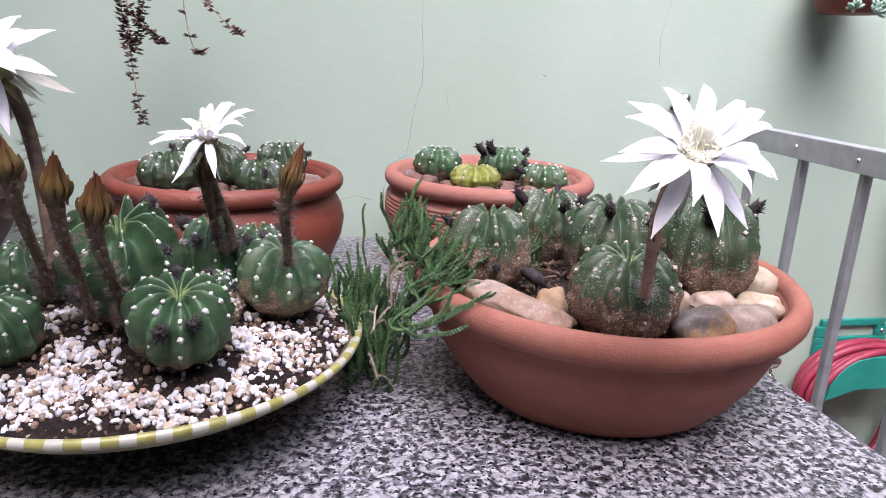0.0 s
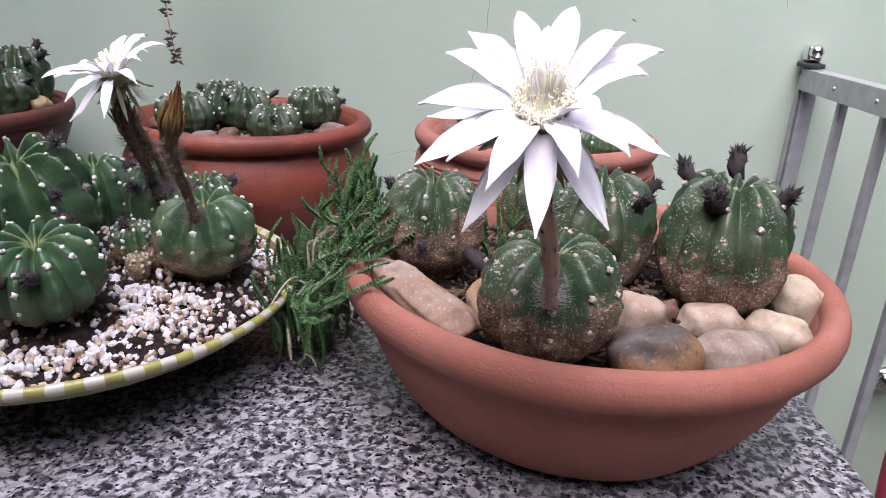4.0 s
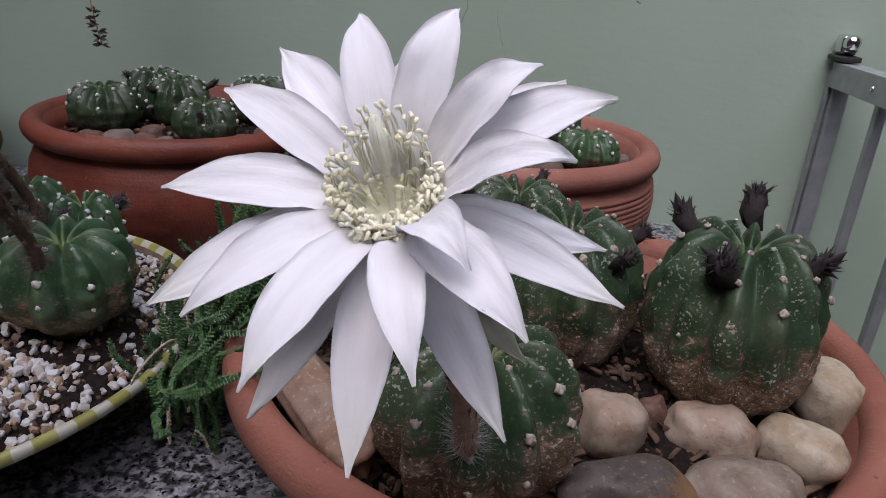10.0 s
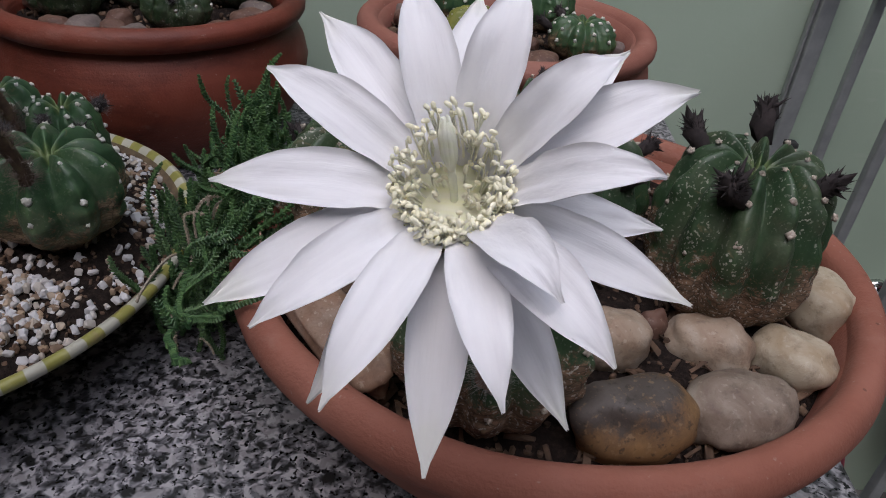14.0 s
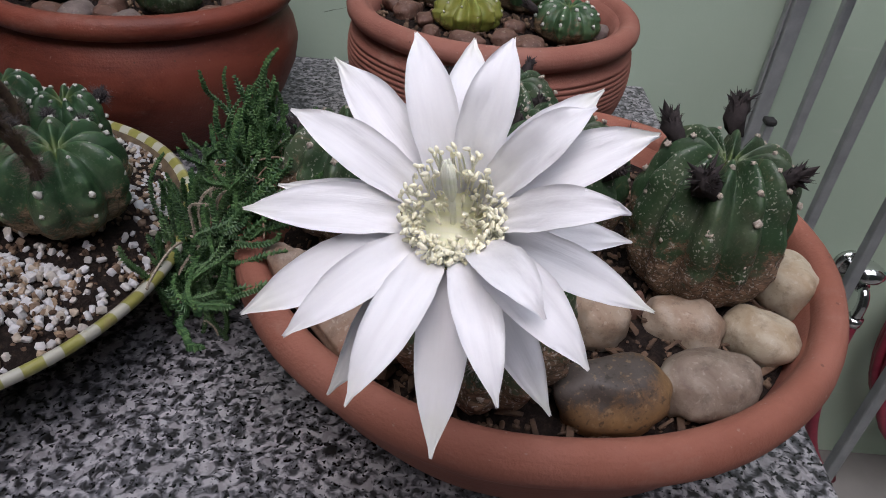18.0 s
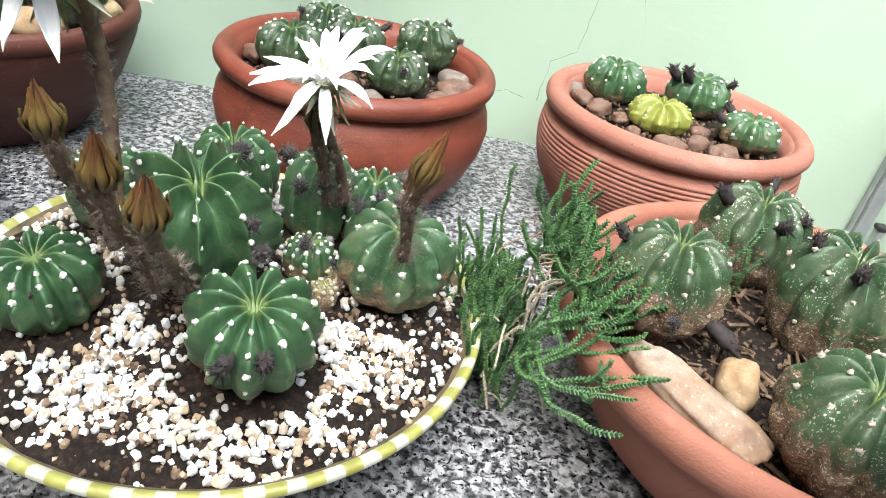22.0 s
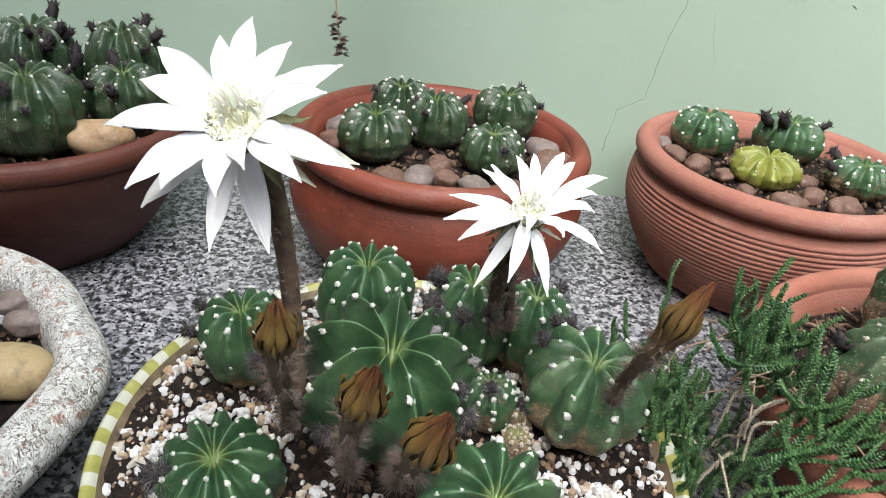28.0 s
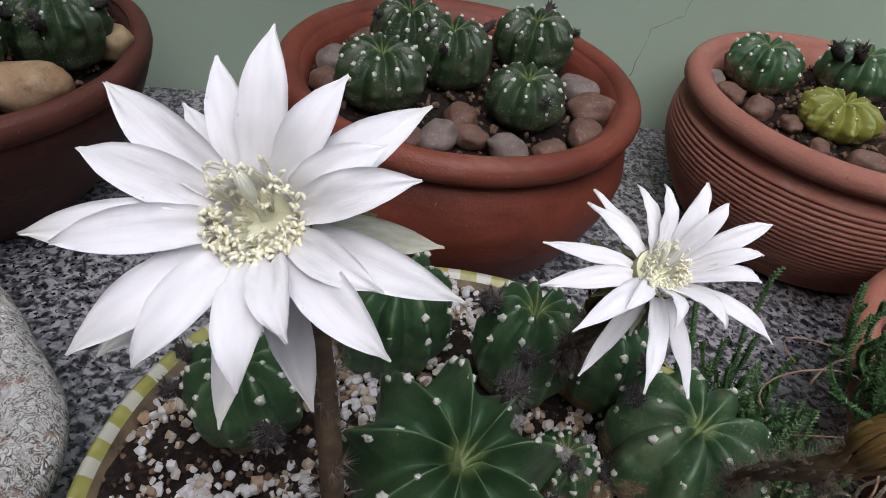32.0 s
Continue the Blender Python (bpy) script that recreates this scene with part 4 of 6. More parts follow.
def tube_stem(parent, base, head, back, seed, r0=0.0052, r1=0.0066, label="hairy brown flower tube", skin=None):
    """The scaly, hairy tube that carries a flower or a bud; it enters the head along back."""
    rnd = random.Random(seed)
    base, head, back = Vector(base), Vector(head), Vector(back).normalized()
    h = (head - base).length
    line = bezier(base, base + Vector((0, 0, 0.36 * h)), head + back * 0.34 * h, head, 20)
    b = Build()
    tube(b, line, [r0 * (1.12 - 0.12 * min(1, k / 4)) + (r1 - r0) * (k / 20) ** 2 + 0.0005 * noise.noise((k * 0.8, seed, 0)) for k in range(21)], 10)
    stem = part("flower_tube", b.mesh("flower_tube", skin or STEM), parent, label)
    sc, hr = Build(), Build()
    for k in range(34 if skin else 70):
        u = rnd.uniform(0.02, 0.99)
        i = min(19, int(u * 20))
        p = line[i].lerp(line[i + 1], u * 20 - i)
        d = (line[i + 1] - line[i]).normalized()
        o = d.orthogonal().normalized()
        o.rotate(Matrix.Rotation(rnd.uniform(0, 6.28), 3, d))
        r = r0 + (r1 - r0) * u * u
        spike(sc, p + o * r * 0.85 - d * 0.001, d * 1.0 + o * 0.35, rnd.uniform(0.005, 0.009), 0.0013)
        for q in range(5 if skin else 15):
            spike(hr, p + o * r, o + d * rnd.uniform(-0.2, 0.8) + Vector((rnd.uniform(-.5, .5), rnd.uniform(-.5, .5), 0)), rnd.uniform(0.004, 0.0125), 0.00016)
    for k in range(260):
        a = rnd.uniform(0, 6.28)
        o = Vector((math.cos(a), math.sin(a), rnd.uniform(-0.2, 0.9)))
        spike(hr, base + Vector((0, 0, rnd.uniform(-0.004, 0.012))) + o * 0.003, o, rnd.uniform(0.006, 0.017), 0.00015)
    tagged(part("scaly_coat", sc.mesh("scaly_coat", SCALE), stem, "dark brown scales"), kind="stuff")
    tagged(part("hair_coat", hr.mesh("hair_coat", HAIR_PALE if skin else HAIR_BROWN), stem, "fine pale hairs" if skin else "fine brown hairs"), kind="stuff")
    return stem


def flower(parent, base, head, axis, petals, seed, size=1.0, sepals=16, slim=1.0, skin=None):
    """An open white bloom on its tube; petals: (azimuth in degrees, reach and rise in mm)."""
    rnd = random.Random(seed)
    inv = parent.matrix_basis.inverted()
    base, head, axis = inv @ Vector(base), inv @ Vector(head), inv.to_3x3() @ Vector(axis).normalized()
    u = (inv.to_3x3() @ Vector((0, 0, 1))).cross(axis).normalized()
    v = axis.cross(u)
    m = Matrix((u, v, axis)).transposed().to_4x4()
    m.translation = Vector(head)
    back = Vector(head) - axis * 0.028 * size
    tube_stem(parent, base, back, -axis, seed, 0.0054 * size, 0.0074 * size, skin=skin)
    bloom = part("flower", lathe([(0.0070 * size, -0.034 * size), (0.0100 * size, -0.022 * size), (0.0135 * size, -0.009 * size), (0.0150 * size, 0.0015 * size),
                                  (0.0143 * size, 0.0020 * size), (0.0112 * size, -0.002 * size), (0.0080 * size, -0.0045 * size), (0.0004, -0.0055 * size)], 24, 0.0, 0, [0, 0, 0, 0, 1, 1, 1]).mesh("flower", [SEPAL, THROAT]),
                 parent, "large open white star-shaped bloom", m)
    for k, (az, reach, rise) in enumerate(petals):
        s = size
        w = (0.0142 + rnd.uniform(-0.0014, 0.0014)) * s * slim * min(1.1, 0.45 + 0.55 * reach / (56 * s))
        outer = rise < -9
        me = petal_mesh(reach / 1000, rise / 1000, w * (0.86 if outer else 1.0), seed * 50 + k, PETAL_OUTER if rise < -30 else PETAL, 0.12 if not outer else 0.06,
                        arch=0.017 * s if not outer else 0.010 * s, root=0.0085 * s, deep=-0.005 * s)
        part("petal", me, bloom, "", pose(0, 0, 0.0022 * math.tanh(rise / 9), 0, 0, az))
    for k in range(sepals):
        az = 360 * (k + rnd.uniform(-0.3, 0.3)) / sepals
        long = k % 2 == 0
        me = petal_mesh(rnd.uniform(0.024, 0.040) * size, rnd.uniform(-0.040, -0.022) * size - (0.008 if long else 0), rnd.uniform(0.0045, 0.0065) * size, seed * 90 + k, SEPAL if k % 3 else PETAL_OUTER, 0.3, 10, 4, 0.004 * size, 0.0105 * size, (-0.014 if long else -0.022) * size, "sepal")
        part("sepal", me, bloom, "narrow curled olive brown sepal", pose(0, 0, 0, 0, 0, az))
    fil, ant = Build(), Build()
    for k in range(290):
        a = rnd.uniform(0, 6.283)
        lower = 0.5 - 0.5 * math.sin(a)
        if k < 245:
            if lower < 0.5 and rnd.random() < 0.6:
                a = -a
                lower = 1 - lower
            r0, h0 = rnd.uniform(0.0092, 0.0116), 0.0005
            r1, h1 = rnd.uniform(0.0084, 0.0150), rnd.uniform(0.003, 0.010) + 0.011 * (1 - lower) ** 2
            swell = 0.0006
        else:
            r1, h1 = 0.0105 * math.sqrt(rnd.uniform(0.06, 1.0)), rnd.uniform(-0.002, 0.008)
            r0, h0 = r1 * 0.75, -0.006
            swell = 0.001
        e0 = Vector((r0 * math.cos(a), r0 * math.sin(a), h0)) * size
        a1 = a + rnd.gauss(0.06, 0.16)
        e1 = Vector((r1 * math.cos(a1), r1 * math.sin(a1), h1)) * size
        out = Vector((math.cos(a), math.sin(a), 0))
        pts = bezier(e0, e0 + (out * swell + Vector((0, 0, 0.0035))) * size, e1 + (out * rnd.uniform(0.0005, 0.0025) + Vector((0, 0, rnd.uniform(-0.002, 0.003)))) * size, e1, 5)
        tube(fil, pts, 0.00036 * size, 3, 0, False)
        d = Vector((rnd.uniform(-1, 1), rnd.uniform(-1, 1), rnd.uniform(-0.5, 1))).normalized()
        g = rnd.uniform(0.0008, 0.0012) * size
        tube(ant, [e1 - d * g, e1 - d * g * 0.6, e1 + d * g * 0.5, e1 + d * g], [0.0003 * size, 0.00062 * size, 0.00058 * size, 0.0003 * size], 5)
    tagged(part("filament_ring", fil.mesh("filament_ring", FILAMENT), bloom, "thread-fine cream filaments"), kind="stuff")
    tagged(part("anther_ring", ant.mesh("anther_ring", ANTHER), bloom, "pale yellow anthers"), kind="stuff")
    st = Build()
    tip, dr = Vector((-0.001, 0.004, 0.005)) * size, Vector((-0.12, 0.34, 0.93)).normalized()
    tube(st, bezier((0, 0, -0.008 * size), (0, 0, -0.004 * size), tip - dr * 0.005 * size, tip, 8), 0.0011 * size, 6)
    sx = dr.orthogonal().normalized()
    for k in range(10):
        a = 6.283 * k / 10
        o = sx * math.cos(a) + dr.cross(sx) * math.sin(a)
        tube(st, [tip, tip + (o * 0.0012 + dr * 0.005) * size, tip + (o * 0.0014 + dr * 0.011) * size, tip + (o * 0.0007 + dr * rnd.uniform(0.0155, 0.018)) * size], [0.0008 * size, 0.0009 * size, 0.0008 * size, 0.0004 * size], 5)
    part("stigma", st.mesh("stigma", STIGMA), bloom, "pale green stigma")
    return bloom


def bud(parent, base, foot, tip, seed, r=0.0095, spread=0.0):
    """A closed pointed bud of overlapping scales, from foot to tip, on its hairy tube."""
    rnd = random.Random(seed)
    inv = parent.matrix_basis.inverted()
    base, foot, tip = inv @ Vector(base), inv @ Vector(foot), inv @ Vector(tip)
    axis, length = (tip - foot).normalized(), (tip - foot).length
    u = axis.orthogonal().normalized()
    v = axis.cross(u)
    m = Matrix((u, v, axis)).transposed().to_4x4()
    m.translation = foot
    tube_stem(parent, base, foot + axis * 0.003, -axis, seed, 0.0043, 0.0068, "hairy brown bud stalk")

    def girth(q):
        return r * (0.70 + 0.30 * math.sin(math.pi * min(1.0, q / 0.56))) * (1.0 if q < 0.30 else max(0.0, 1 - ((q - 0.30) / 0.72) ** 1.7))

    core = part("flower_bud", lathe([(0.0060, -0.003)] + [(max(0.0003, 0.84 * girth(q / 12)), length * q / 12) for q in range(13)], 16).mesh("flower_bud", BUD_CORE), parent, "closed pointed brown and olive bud", m)
    rows = ((-0.12, 0.46, 8, 0.25, 1.30), (0.00, 0.72, 8, 0.28, 1.17), (0.14, 0.92, 7, 0.29, 1.05), (0.34, 1.04, 5, 0.30, 0.95))
    for ring, (h0, h1, n, w, out) in enumerate(rows):
        for k in range(n):
            a = 360 * (k + 0.5 * (ring % 2) + rnd.uniform(-0.18, 0.18)) / n
            end = h1 + rnd.uniform(-0.06, 0.05)
            lift = rnd.uniform(0.0004, 0.0024) * (1 if ring < 3 else 0.2) + spread * 0.6
            b = Build()
            for j in range(9):
                s = j / 8
                q = h0 + (end - h0) * s
                rad = max(0.0007, girth(max(0.0, min(q, 1.0))) * out * 0.93) + lift * s ** 3
                hw = w * r * (math.sin(math.pi * (0.22 + 0.78 * s)) ** 0.85 if s < 1 else 0.02)
                for e in (-1, -0.5, 0, 0.5, 1):
                    ang = min(1.1, hw / max(rad, 0.0022)) * e
                    rr = rad * (1 - 0.05 * abs(e)) + (0.0007 if e == 0 else -0.0004 * abs(e))
                    b.v.append(Vector((rr * math.cos(ang), rr * math.sin(ang), q * length)))
            for j in range(8):
                for e in range(4):
                    b.f.append((j * 5 + e, j * 5 + e + 1, (j + 1) * 5 + e + 1, (j + 1) * 5 + e))
                    b.i.append(0)
            part("bud_scale", b.mesh("bud_scale", BUD), core, "", pose(0, 0, 0, 0, 0, a))
    return core


# ---- the cacti of the checked dish ----
d_front = cactus(-0.1208, 0.6166, 0.1081, 0.0480, 0.0700, 11, 0.36, turn=20, lean=(16, 0), tufts=((24, 242, "black", 1.3), (32, 275, "black", 1.3)), label="round green cactus in white gravel with two black withered flowers", size=1.05)
d_left = cactus(-0.2839, 0.6485, 0.0908, 0.0420, 0.0650, 12, 0.36, turn=5, lean=(10, -3), tufts=((38, 197, "grey", 1.7), (24, 230, "grey", 1.7), (28, 285, "grey", 0.6)), label="round green cactus with grey hairy tufts on its side", size=1.0)
d_big = cactus(-0.1845, 0.7100, 0.1168, 0.0595, 0.1115, 9, 0.40, True, turn=8, lean=(18, 0), tufts=((58, 45, "grey", 1.4), (46, 25, "pale", 1.1), (26, 330, "grey", 1.1), (8, 325, "grey", 1.3), (18, 0, "pale", 0.9), (-5, 330, "pale", 1.2), (-8, 215, "grey", 1.2)), label="large tall green cactus with sharp ribs and several buds", size=1.1)
d_back = cactus(-0.2068, 0.8469, 0.0880, 0.0440, 0.0890, 10, 0.36, turn=14, lean=(4, 0), label="round green cactus behind the large one in the dish", size=1.0)
d_west = cactus(-0.2927, 0.7764, 0.0984, 0.0372, 0.0705, 10, 0.34, turn=12, lean=(3, -6), tufts=((35, 150, "grey", 1.0), (14, 285, "grey", 1.5), (20, 180, "grey", 1.2)), label="upright green cactus with grey hairy tufts", size=1.0)
d_east = cactus(-0.0337, 0.7354, 0.1031, 0.0505, 0.0735, 9, 0.34, turn=0, lean=(6, 4), tufts=((48, 160, "grey", 1.1), (40, 120, "grey", 1.0)), skin=SKIN_SCARRED, label="stout green cactus with a scarred brown base and one bud", size=1.1)
d_pair = cactus(-0.1155, 0.8110, 0.0980, 0.0360, 0.0860, 9, 0.30, turn=4, tufts=((45, 170, "grey", 1.5), (30, 250, "grey", 1.3), (35, 285, "grey", 1.2)), label="green cactus carrying a white bloom at the dish's rear")
d_pair2 = cactus(-0.0620, 0.8080, 0.0950, 0.0320, 0.0800, 9, 0.30, turn=30, tufts=((40, 10, "grey", 1.3), (30, 290, "grey", 1.2)), label="green cactus beside the blooming one")
cactus(-0.1040, 0.7280, 0.1020, 0.0225, 0.0420, 11, 0.22, turn=10, lats=(74, 52, 30, 8, -14), tufts=((70, 250, "grey", 1.1), (15, 330, "grey", 1.3), (50, 20, "pale", 1.0)), label="small offset cactus crowded with woolly areoles", size=0.9)
cactus(-0.0850, 0.6970, 0.0980, 0.012, 0.026, 9, 0.16, lats=(70, 45, 20, 0), skin=SKIN_OLD, label="tiny woolly offset cactus in the gravel", size=0.8)
cactus(-0.0800, 0.7220, 0.0980, 0.012, 0.030, 9, 0.16, lats=(70, 45, 20, 0), skin=SKIN_OLD, label="tiny woolly offset cactus in the gravel", size=0.8)

F1_PETALS = ((2, 54, -40), (19, 46, 14), (36, 41, 8), (43, 59, -4), (65, 46, 7), (93, 53, 6), (113, 47, 2), (136, 50, -24), (146, 53, 8), (167, 49, 9), (193, 61, 8), (197, 51, 12), (226, 60, 8), (227, 63, -10), (243, 48, 15), (265, 63, -12), (278, 45, 21), (289, 60, -26), (299, 35, 23), (323, 53, 20), (338, 41, 16), (346, 62, 0))
flower(d_big, (-0.240, 0.682, 0.145), (-0.2649, 0.6589, 0.3574), (-0.10, -0.72, 0.68), F1_PETALS, 11, 1.0)
F2_PETALS = ((12, 50, 20), (37, 37, 20), (52, 45, 14), (77, 39, 10), (90, 42, 4), (102, 51, -13), (117, 45, -6), (151, 51, -12), (176, 53, -9), (203, 56, 5), (211, 34, 8), (225, 50, -28), (242, 33, 20), (243, 57, 3), (273, 55, -8), (283, 33, 20), (309, 52, 14), (335, 36, 20), (354, 37, 22))
flower(d_pair, (-0.088, 0.785, 0.150), (-0.102, 0.722, 0.289), (0.10, -0.46, 0.88), F2_PETALS, 12, 0.80, 22, 0.80)
bud(d_pair, (-0.103, 0.782, 0.150), (-0.108, 0.745, 0.238), (-0.108, 0.738, 0.268), 13, 0.0080, 0.005)
bud(d_big, (-0.246, 0.676, 0.140), (-0.238, 0.600, 0.270), (-0.236, 0.590, 0.303), 14)
bud(d_big, (-0.203, 0.648, 0.128), (-0.196, 0.573, 0.258), (-0.189, 0.559, 0.295), 15, 0.0100)
bud(d_big, (-0.172, 0.646, 0.122), (-0.165, 0.560, 0.245), (-0.157, 0.545, 0.283), 16, 0.0108)
bud(d_east, (-0.0243, 0.6935, 0.1620), (-0.021, 0.655, 0.250), (-0.008, 0.650, 0.291), 17, 0.0088)

# ---- the cacti of the wide bowl ----
r_front = cactus(0.2915, 0.5815, 0.1250, 0.0525, 0.0860, 11, 0.36, turn=6, skin=SKIN_OLD, lean=(5, 0), label="round green cactus with a corky base and a white bloom", size=1.1)
r_right = cactus(0.4480, 0.6900, 0.1207, 0.0550, 0.1168, 12, 0.32, turn=10, skin=SKIN_OLD, tufts=((62, 65, "black", 1.7), (50, 130, "black", 1.6), (46, 315, "black", 1.6), (42, 225, "black", 2.0)), label="large dusty green cactus with corky base and black withered flowers", size=1.0)
r_left = cactus(0.1930, 0.7140, 0.1310, 0.0480, 0.0870, 11, 0.36, turn=3, skin=SKIN_OLD, tufts=((25, 150, "black", 1.2), (-8, 262, "grey", 0.9), (-25, 320, "black", 1.8)), label="green cactus with a wrinkled corky foot near the bowl's rim")
r_mid = cactus(0.3430, 0.7260, 0.1184, 0.0540, 0.1090, 11, 0.36, turn=15, skin=SKIN_OLD, tufts=((48, 225, "black", 1.3), (38, 290, "black", 1.2), (40, 350, "black", 1.2), (52, 150, "black", 1.2)), label="green cactus with black withered flowers behind the blooming one")
r_back = cactus(0.3080, 0.8380, 0.1163, 0.0515, 0.0970, 11, 0.36, turn=2, skin=SKIN_OLD, tufts=((45, 190, "black", 1.4), (38, 265, "black", 1.3), (40, 310, "black", 1.2), (45, 60, "black", 1.0)), label="green cactus at the back of the wide bowl")
R_PETALS = ((0, 43, 24), (5, 57, -25), (26, 58, 12), (40, 44, 19), (49, 62, -7), (77, 49, 14), (90, 60, -9), (108, 53, 7), (132, 60, -1), (153, 55, 4), (169, 60, -27), (184, 59, 1), (210, 66, -6), (223, 56, 5), (238, 63, -29), (248, 58, 9), (271, 66, -6), (288, 52, 17), (304, 62, -19), (311, 37, 26), (314, 53, 18), (328, 46, -47), (342, 62, -5))
flower(r_front, (0.288, 0.5285, 0.1810), (0.2661, 0.4432, 0.3221), (-0.03, -0.69, 0.72), R_PETALS, 21, 1.0, skin=STEM_TAN)

# ---- the other pots' cacti ----
LZ = 0.146
for x, y, r, h, rb, tf in ((-0.219, 1.100, 0.046, 0.064, 11, ()), (-0.190, 1.182, 0.042, 0.074, 11, ((40, 200, "grey", 0.9), (35, 300, "grey", 1.0))), (-0.147, 1.155, 0.043, 0.070, 10, ((30, 30, "black", 1.0), (30, 250, "black", 0.9), (-5, 230, "pale", 0.8))),
                           (-0.052, 1.205, 0.045, 0.068, 11, ((25, 60, "black", 1.3), (20, 0, "grey", 0.9))), (-0.080, 1.085, 0.041, 0.056, 10, ((30, 280, "grey", 0.9), (30, 40, "grey", 0.7)))):
    cactus(x + 0.003, y + 0.010, LZ + 0.006, r * 0.97, h * 0.92, rb, 0.30, turn=40 * x + 7, skin=SKIN_DARK, tufts=tf, label="round dark green cactus among stones in the belly pot", group="belly pot cacti", lats=(64, 38, 10), size=0.9)
MZ = 0.150
for x, y, r, h, rb, sk, tf, lb in ((0.222, 1.208, 0.044, 0.060, 11, SKIN, (), "flat round green cactus with close areoles"), (0.270, 1.112, 0.045, 0.044, 12, SKIN_YELLOW, (), "yellow ribbed cactus without offsets"),
                                   (0.345, 1.210, 0.048, 0.062, 11, SKIN, ((50, 200, "black", 1.6), (40, 170, "black", 1.5), (45, 320, "black", 0.9), (20, 0, "black", 0.9)), "green cactus with black withered flowers in the ribbed pot"),
                                   (0.388, 1.100, 0.041, 0.048, 11, SKIN, ((35, 110, "black", 1.2), (25, 160, "black", 1.2)), "small green cactus beside pebbles in the ribbed pot")):
    cactus(x + 0.003, y + 0.010, MZ + 0.004, r * 0.97, h * 0.94, rb, 0.42 if sk is SKIN_YELLOW else 0.30, turn=60 * x, lats=(72, 45, 15) if sk is SKIN_YELLOW else (64, 38, 10), skin=sk, tufts=tf, label=lb, group="ribbed pot cacti", size=0.5 if sk is SKIN_YELLOW else 0.9)
FZ = 0.150
rnd = random.Random(17)
for x, y, r, h, rb, tf in ((-0.585, 1.045, 0.054, 0.094, 12, ((45, 290, "black", 0.9), (20, 310, "grey", 0.8))), (-0.518, 1.128, 0.045, 0.076, 11, ((35, 280, "grey", 0.8), (30, 20, "black", 0.9))), (-0.545, 1.205, 0.047, 0.106, 12, ((40, 20, "black", 1.2), (45, 100, "black", 1.0))),
                           (-0.640, 1.180, 0.050, 0.108, 12, ((60, 90, "black", 1.3), (50, 10, "black", 1.1), (30, 330, "black", 1.4), (15, 300, "black", 1.3))), (-0.690, 1.060, 0.050, 0.090, 12, ((50, 200, "black", 1.0), (50, 20, "grey", 1.0))), (-0.740, 1.160, 0.050, 0.096, 11, ((50, 80, "black", 1.0),))):
    tf += tuple((rnd.uniform(25, 62), rnd.uniform(0, 360), "black" if q else "grey", rnd.uniform(0.8, 1.3)) for q in range(4))
    cactus(x + 0.0105, y, FZ + 0.006, r, h * 0.94, rb, 0.30, turn=30 * x, skin=SKIN_DARK, tufts=tf, label="crowded dark green cactus in the deep brown pot", group="brown pot cacti", lats=(64, 38, 10), size=0.75)
for x, y in ((-0.600, 1.115), (-0.585, 1.130), (-0.610, 1.100), (-0.595, 1.195), (-0.665, 1.115), (-0.655, 1.098), (-0.700, 1.120), (-0.565, 1.085), (-0.545, 1.165), (-0.640, 1.060), (-0.690, 1.190), (-0.570, 1.150)):
    thing("dried_flower", "withered dark flower lodged between crowded cacti", "dried flower", pose(x, y, 0.200 + rnd.uniform(-0.004, 0.016), rnd.uniform(-30, 30), rnd.uniform(-30, 30), rnd.uniform(0, 360)) @ Matrix.Diagonal((1.5, 1.5, 1.5, 1)), rnd.choice(TUFTS_BLACK + TUFTS_GREY[:1]), "withered flowers")
for x, y, r, h, tf in ((-0.500, 0.690, 0.040, 0.070, ((25, 40, "grey", 1.2),)), (-0.560, 0.815, 0.036, 0.066, ((40, 50, "black", 1.4), (40, 100, "grey", 1.0))), (-0.620, 0.700, 0.05, 0.085, ())):
    cactus(x, y, 0.074, r, h, 10, 0.26, turn=100 * x, skin=SKIN_DARK, tufts=tf, label="green cactus in the white bark bowl", group="white bowl cacti")


# ---- stones ----
def stone(name, label, x, y, z, size, mat, seed, spin=0, tilt=(0, 0), rough=0.22, flat=0.12, group="bowl stones"):
    b = Build()
    blob(b, (0, 0, 0), size, seed, rough, 26, 18, 0, 0, flat)
    return thing(name, label, "stone", pose(x, y, z, tilt[0], tilt[1], spin), b.mesh(name, mat), group)


stone("river_stone", "long flat grey and tan stone slab leaning inside the rim", 0.2010, 0.6040, 0.1400, (0.060, 0.0165, 0.013), ST_SLAB, 31, -44, (32, 9), 0.34, 0.36)
stone("river_stone", "smooth pinkish white river stone", 0.369, 0.622, 0.133, (0.021, 0.018, 0.023), ST_PINK, 32, 10)
stone("river_stone", "dark-topped tan stone against the rim", 0.372, 0.562, 0.130, (0.036, 0.022, 0.024), ST_BAND, 33, 8)
stone("river_stone", "cream stone flecked with soil", 0.433, 0.640, 0.124, (0.028, 0.020, 0.017), ST_PINK, 34, -15)
stone("river_stone", "pale cream stone beside the rim", 0.484, 0.634, 0.122, (0.020, 0.026, 0.018), ST_WHITE, 35, 40)
stone("river_stone", "brownish grey stone against the rim", 0.432, 0.580, 0.128, (0.034, 0.021, 0.020), ST_BUFF, 36, 18)
stone("river_stone", "tan and cream stone in the bowl's corner", 0.517, 0.690, 0.128, (0.020, 0.026, 0.024), ST_WHITE, 37, 20)
stone("river_stone", "small yellowish pebble behind the slab", 0.250, 0.652, 0.126, (0.026, 0.017, 0.018), ST_TAN, 38, 70)
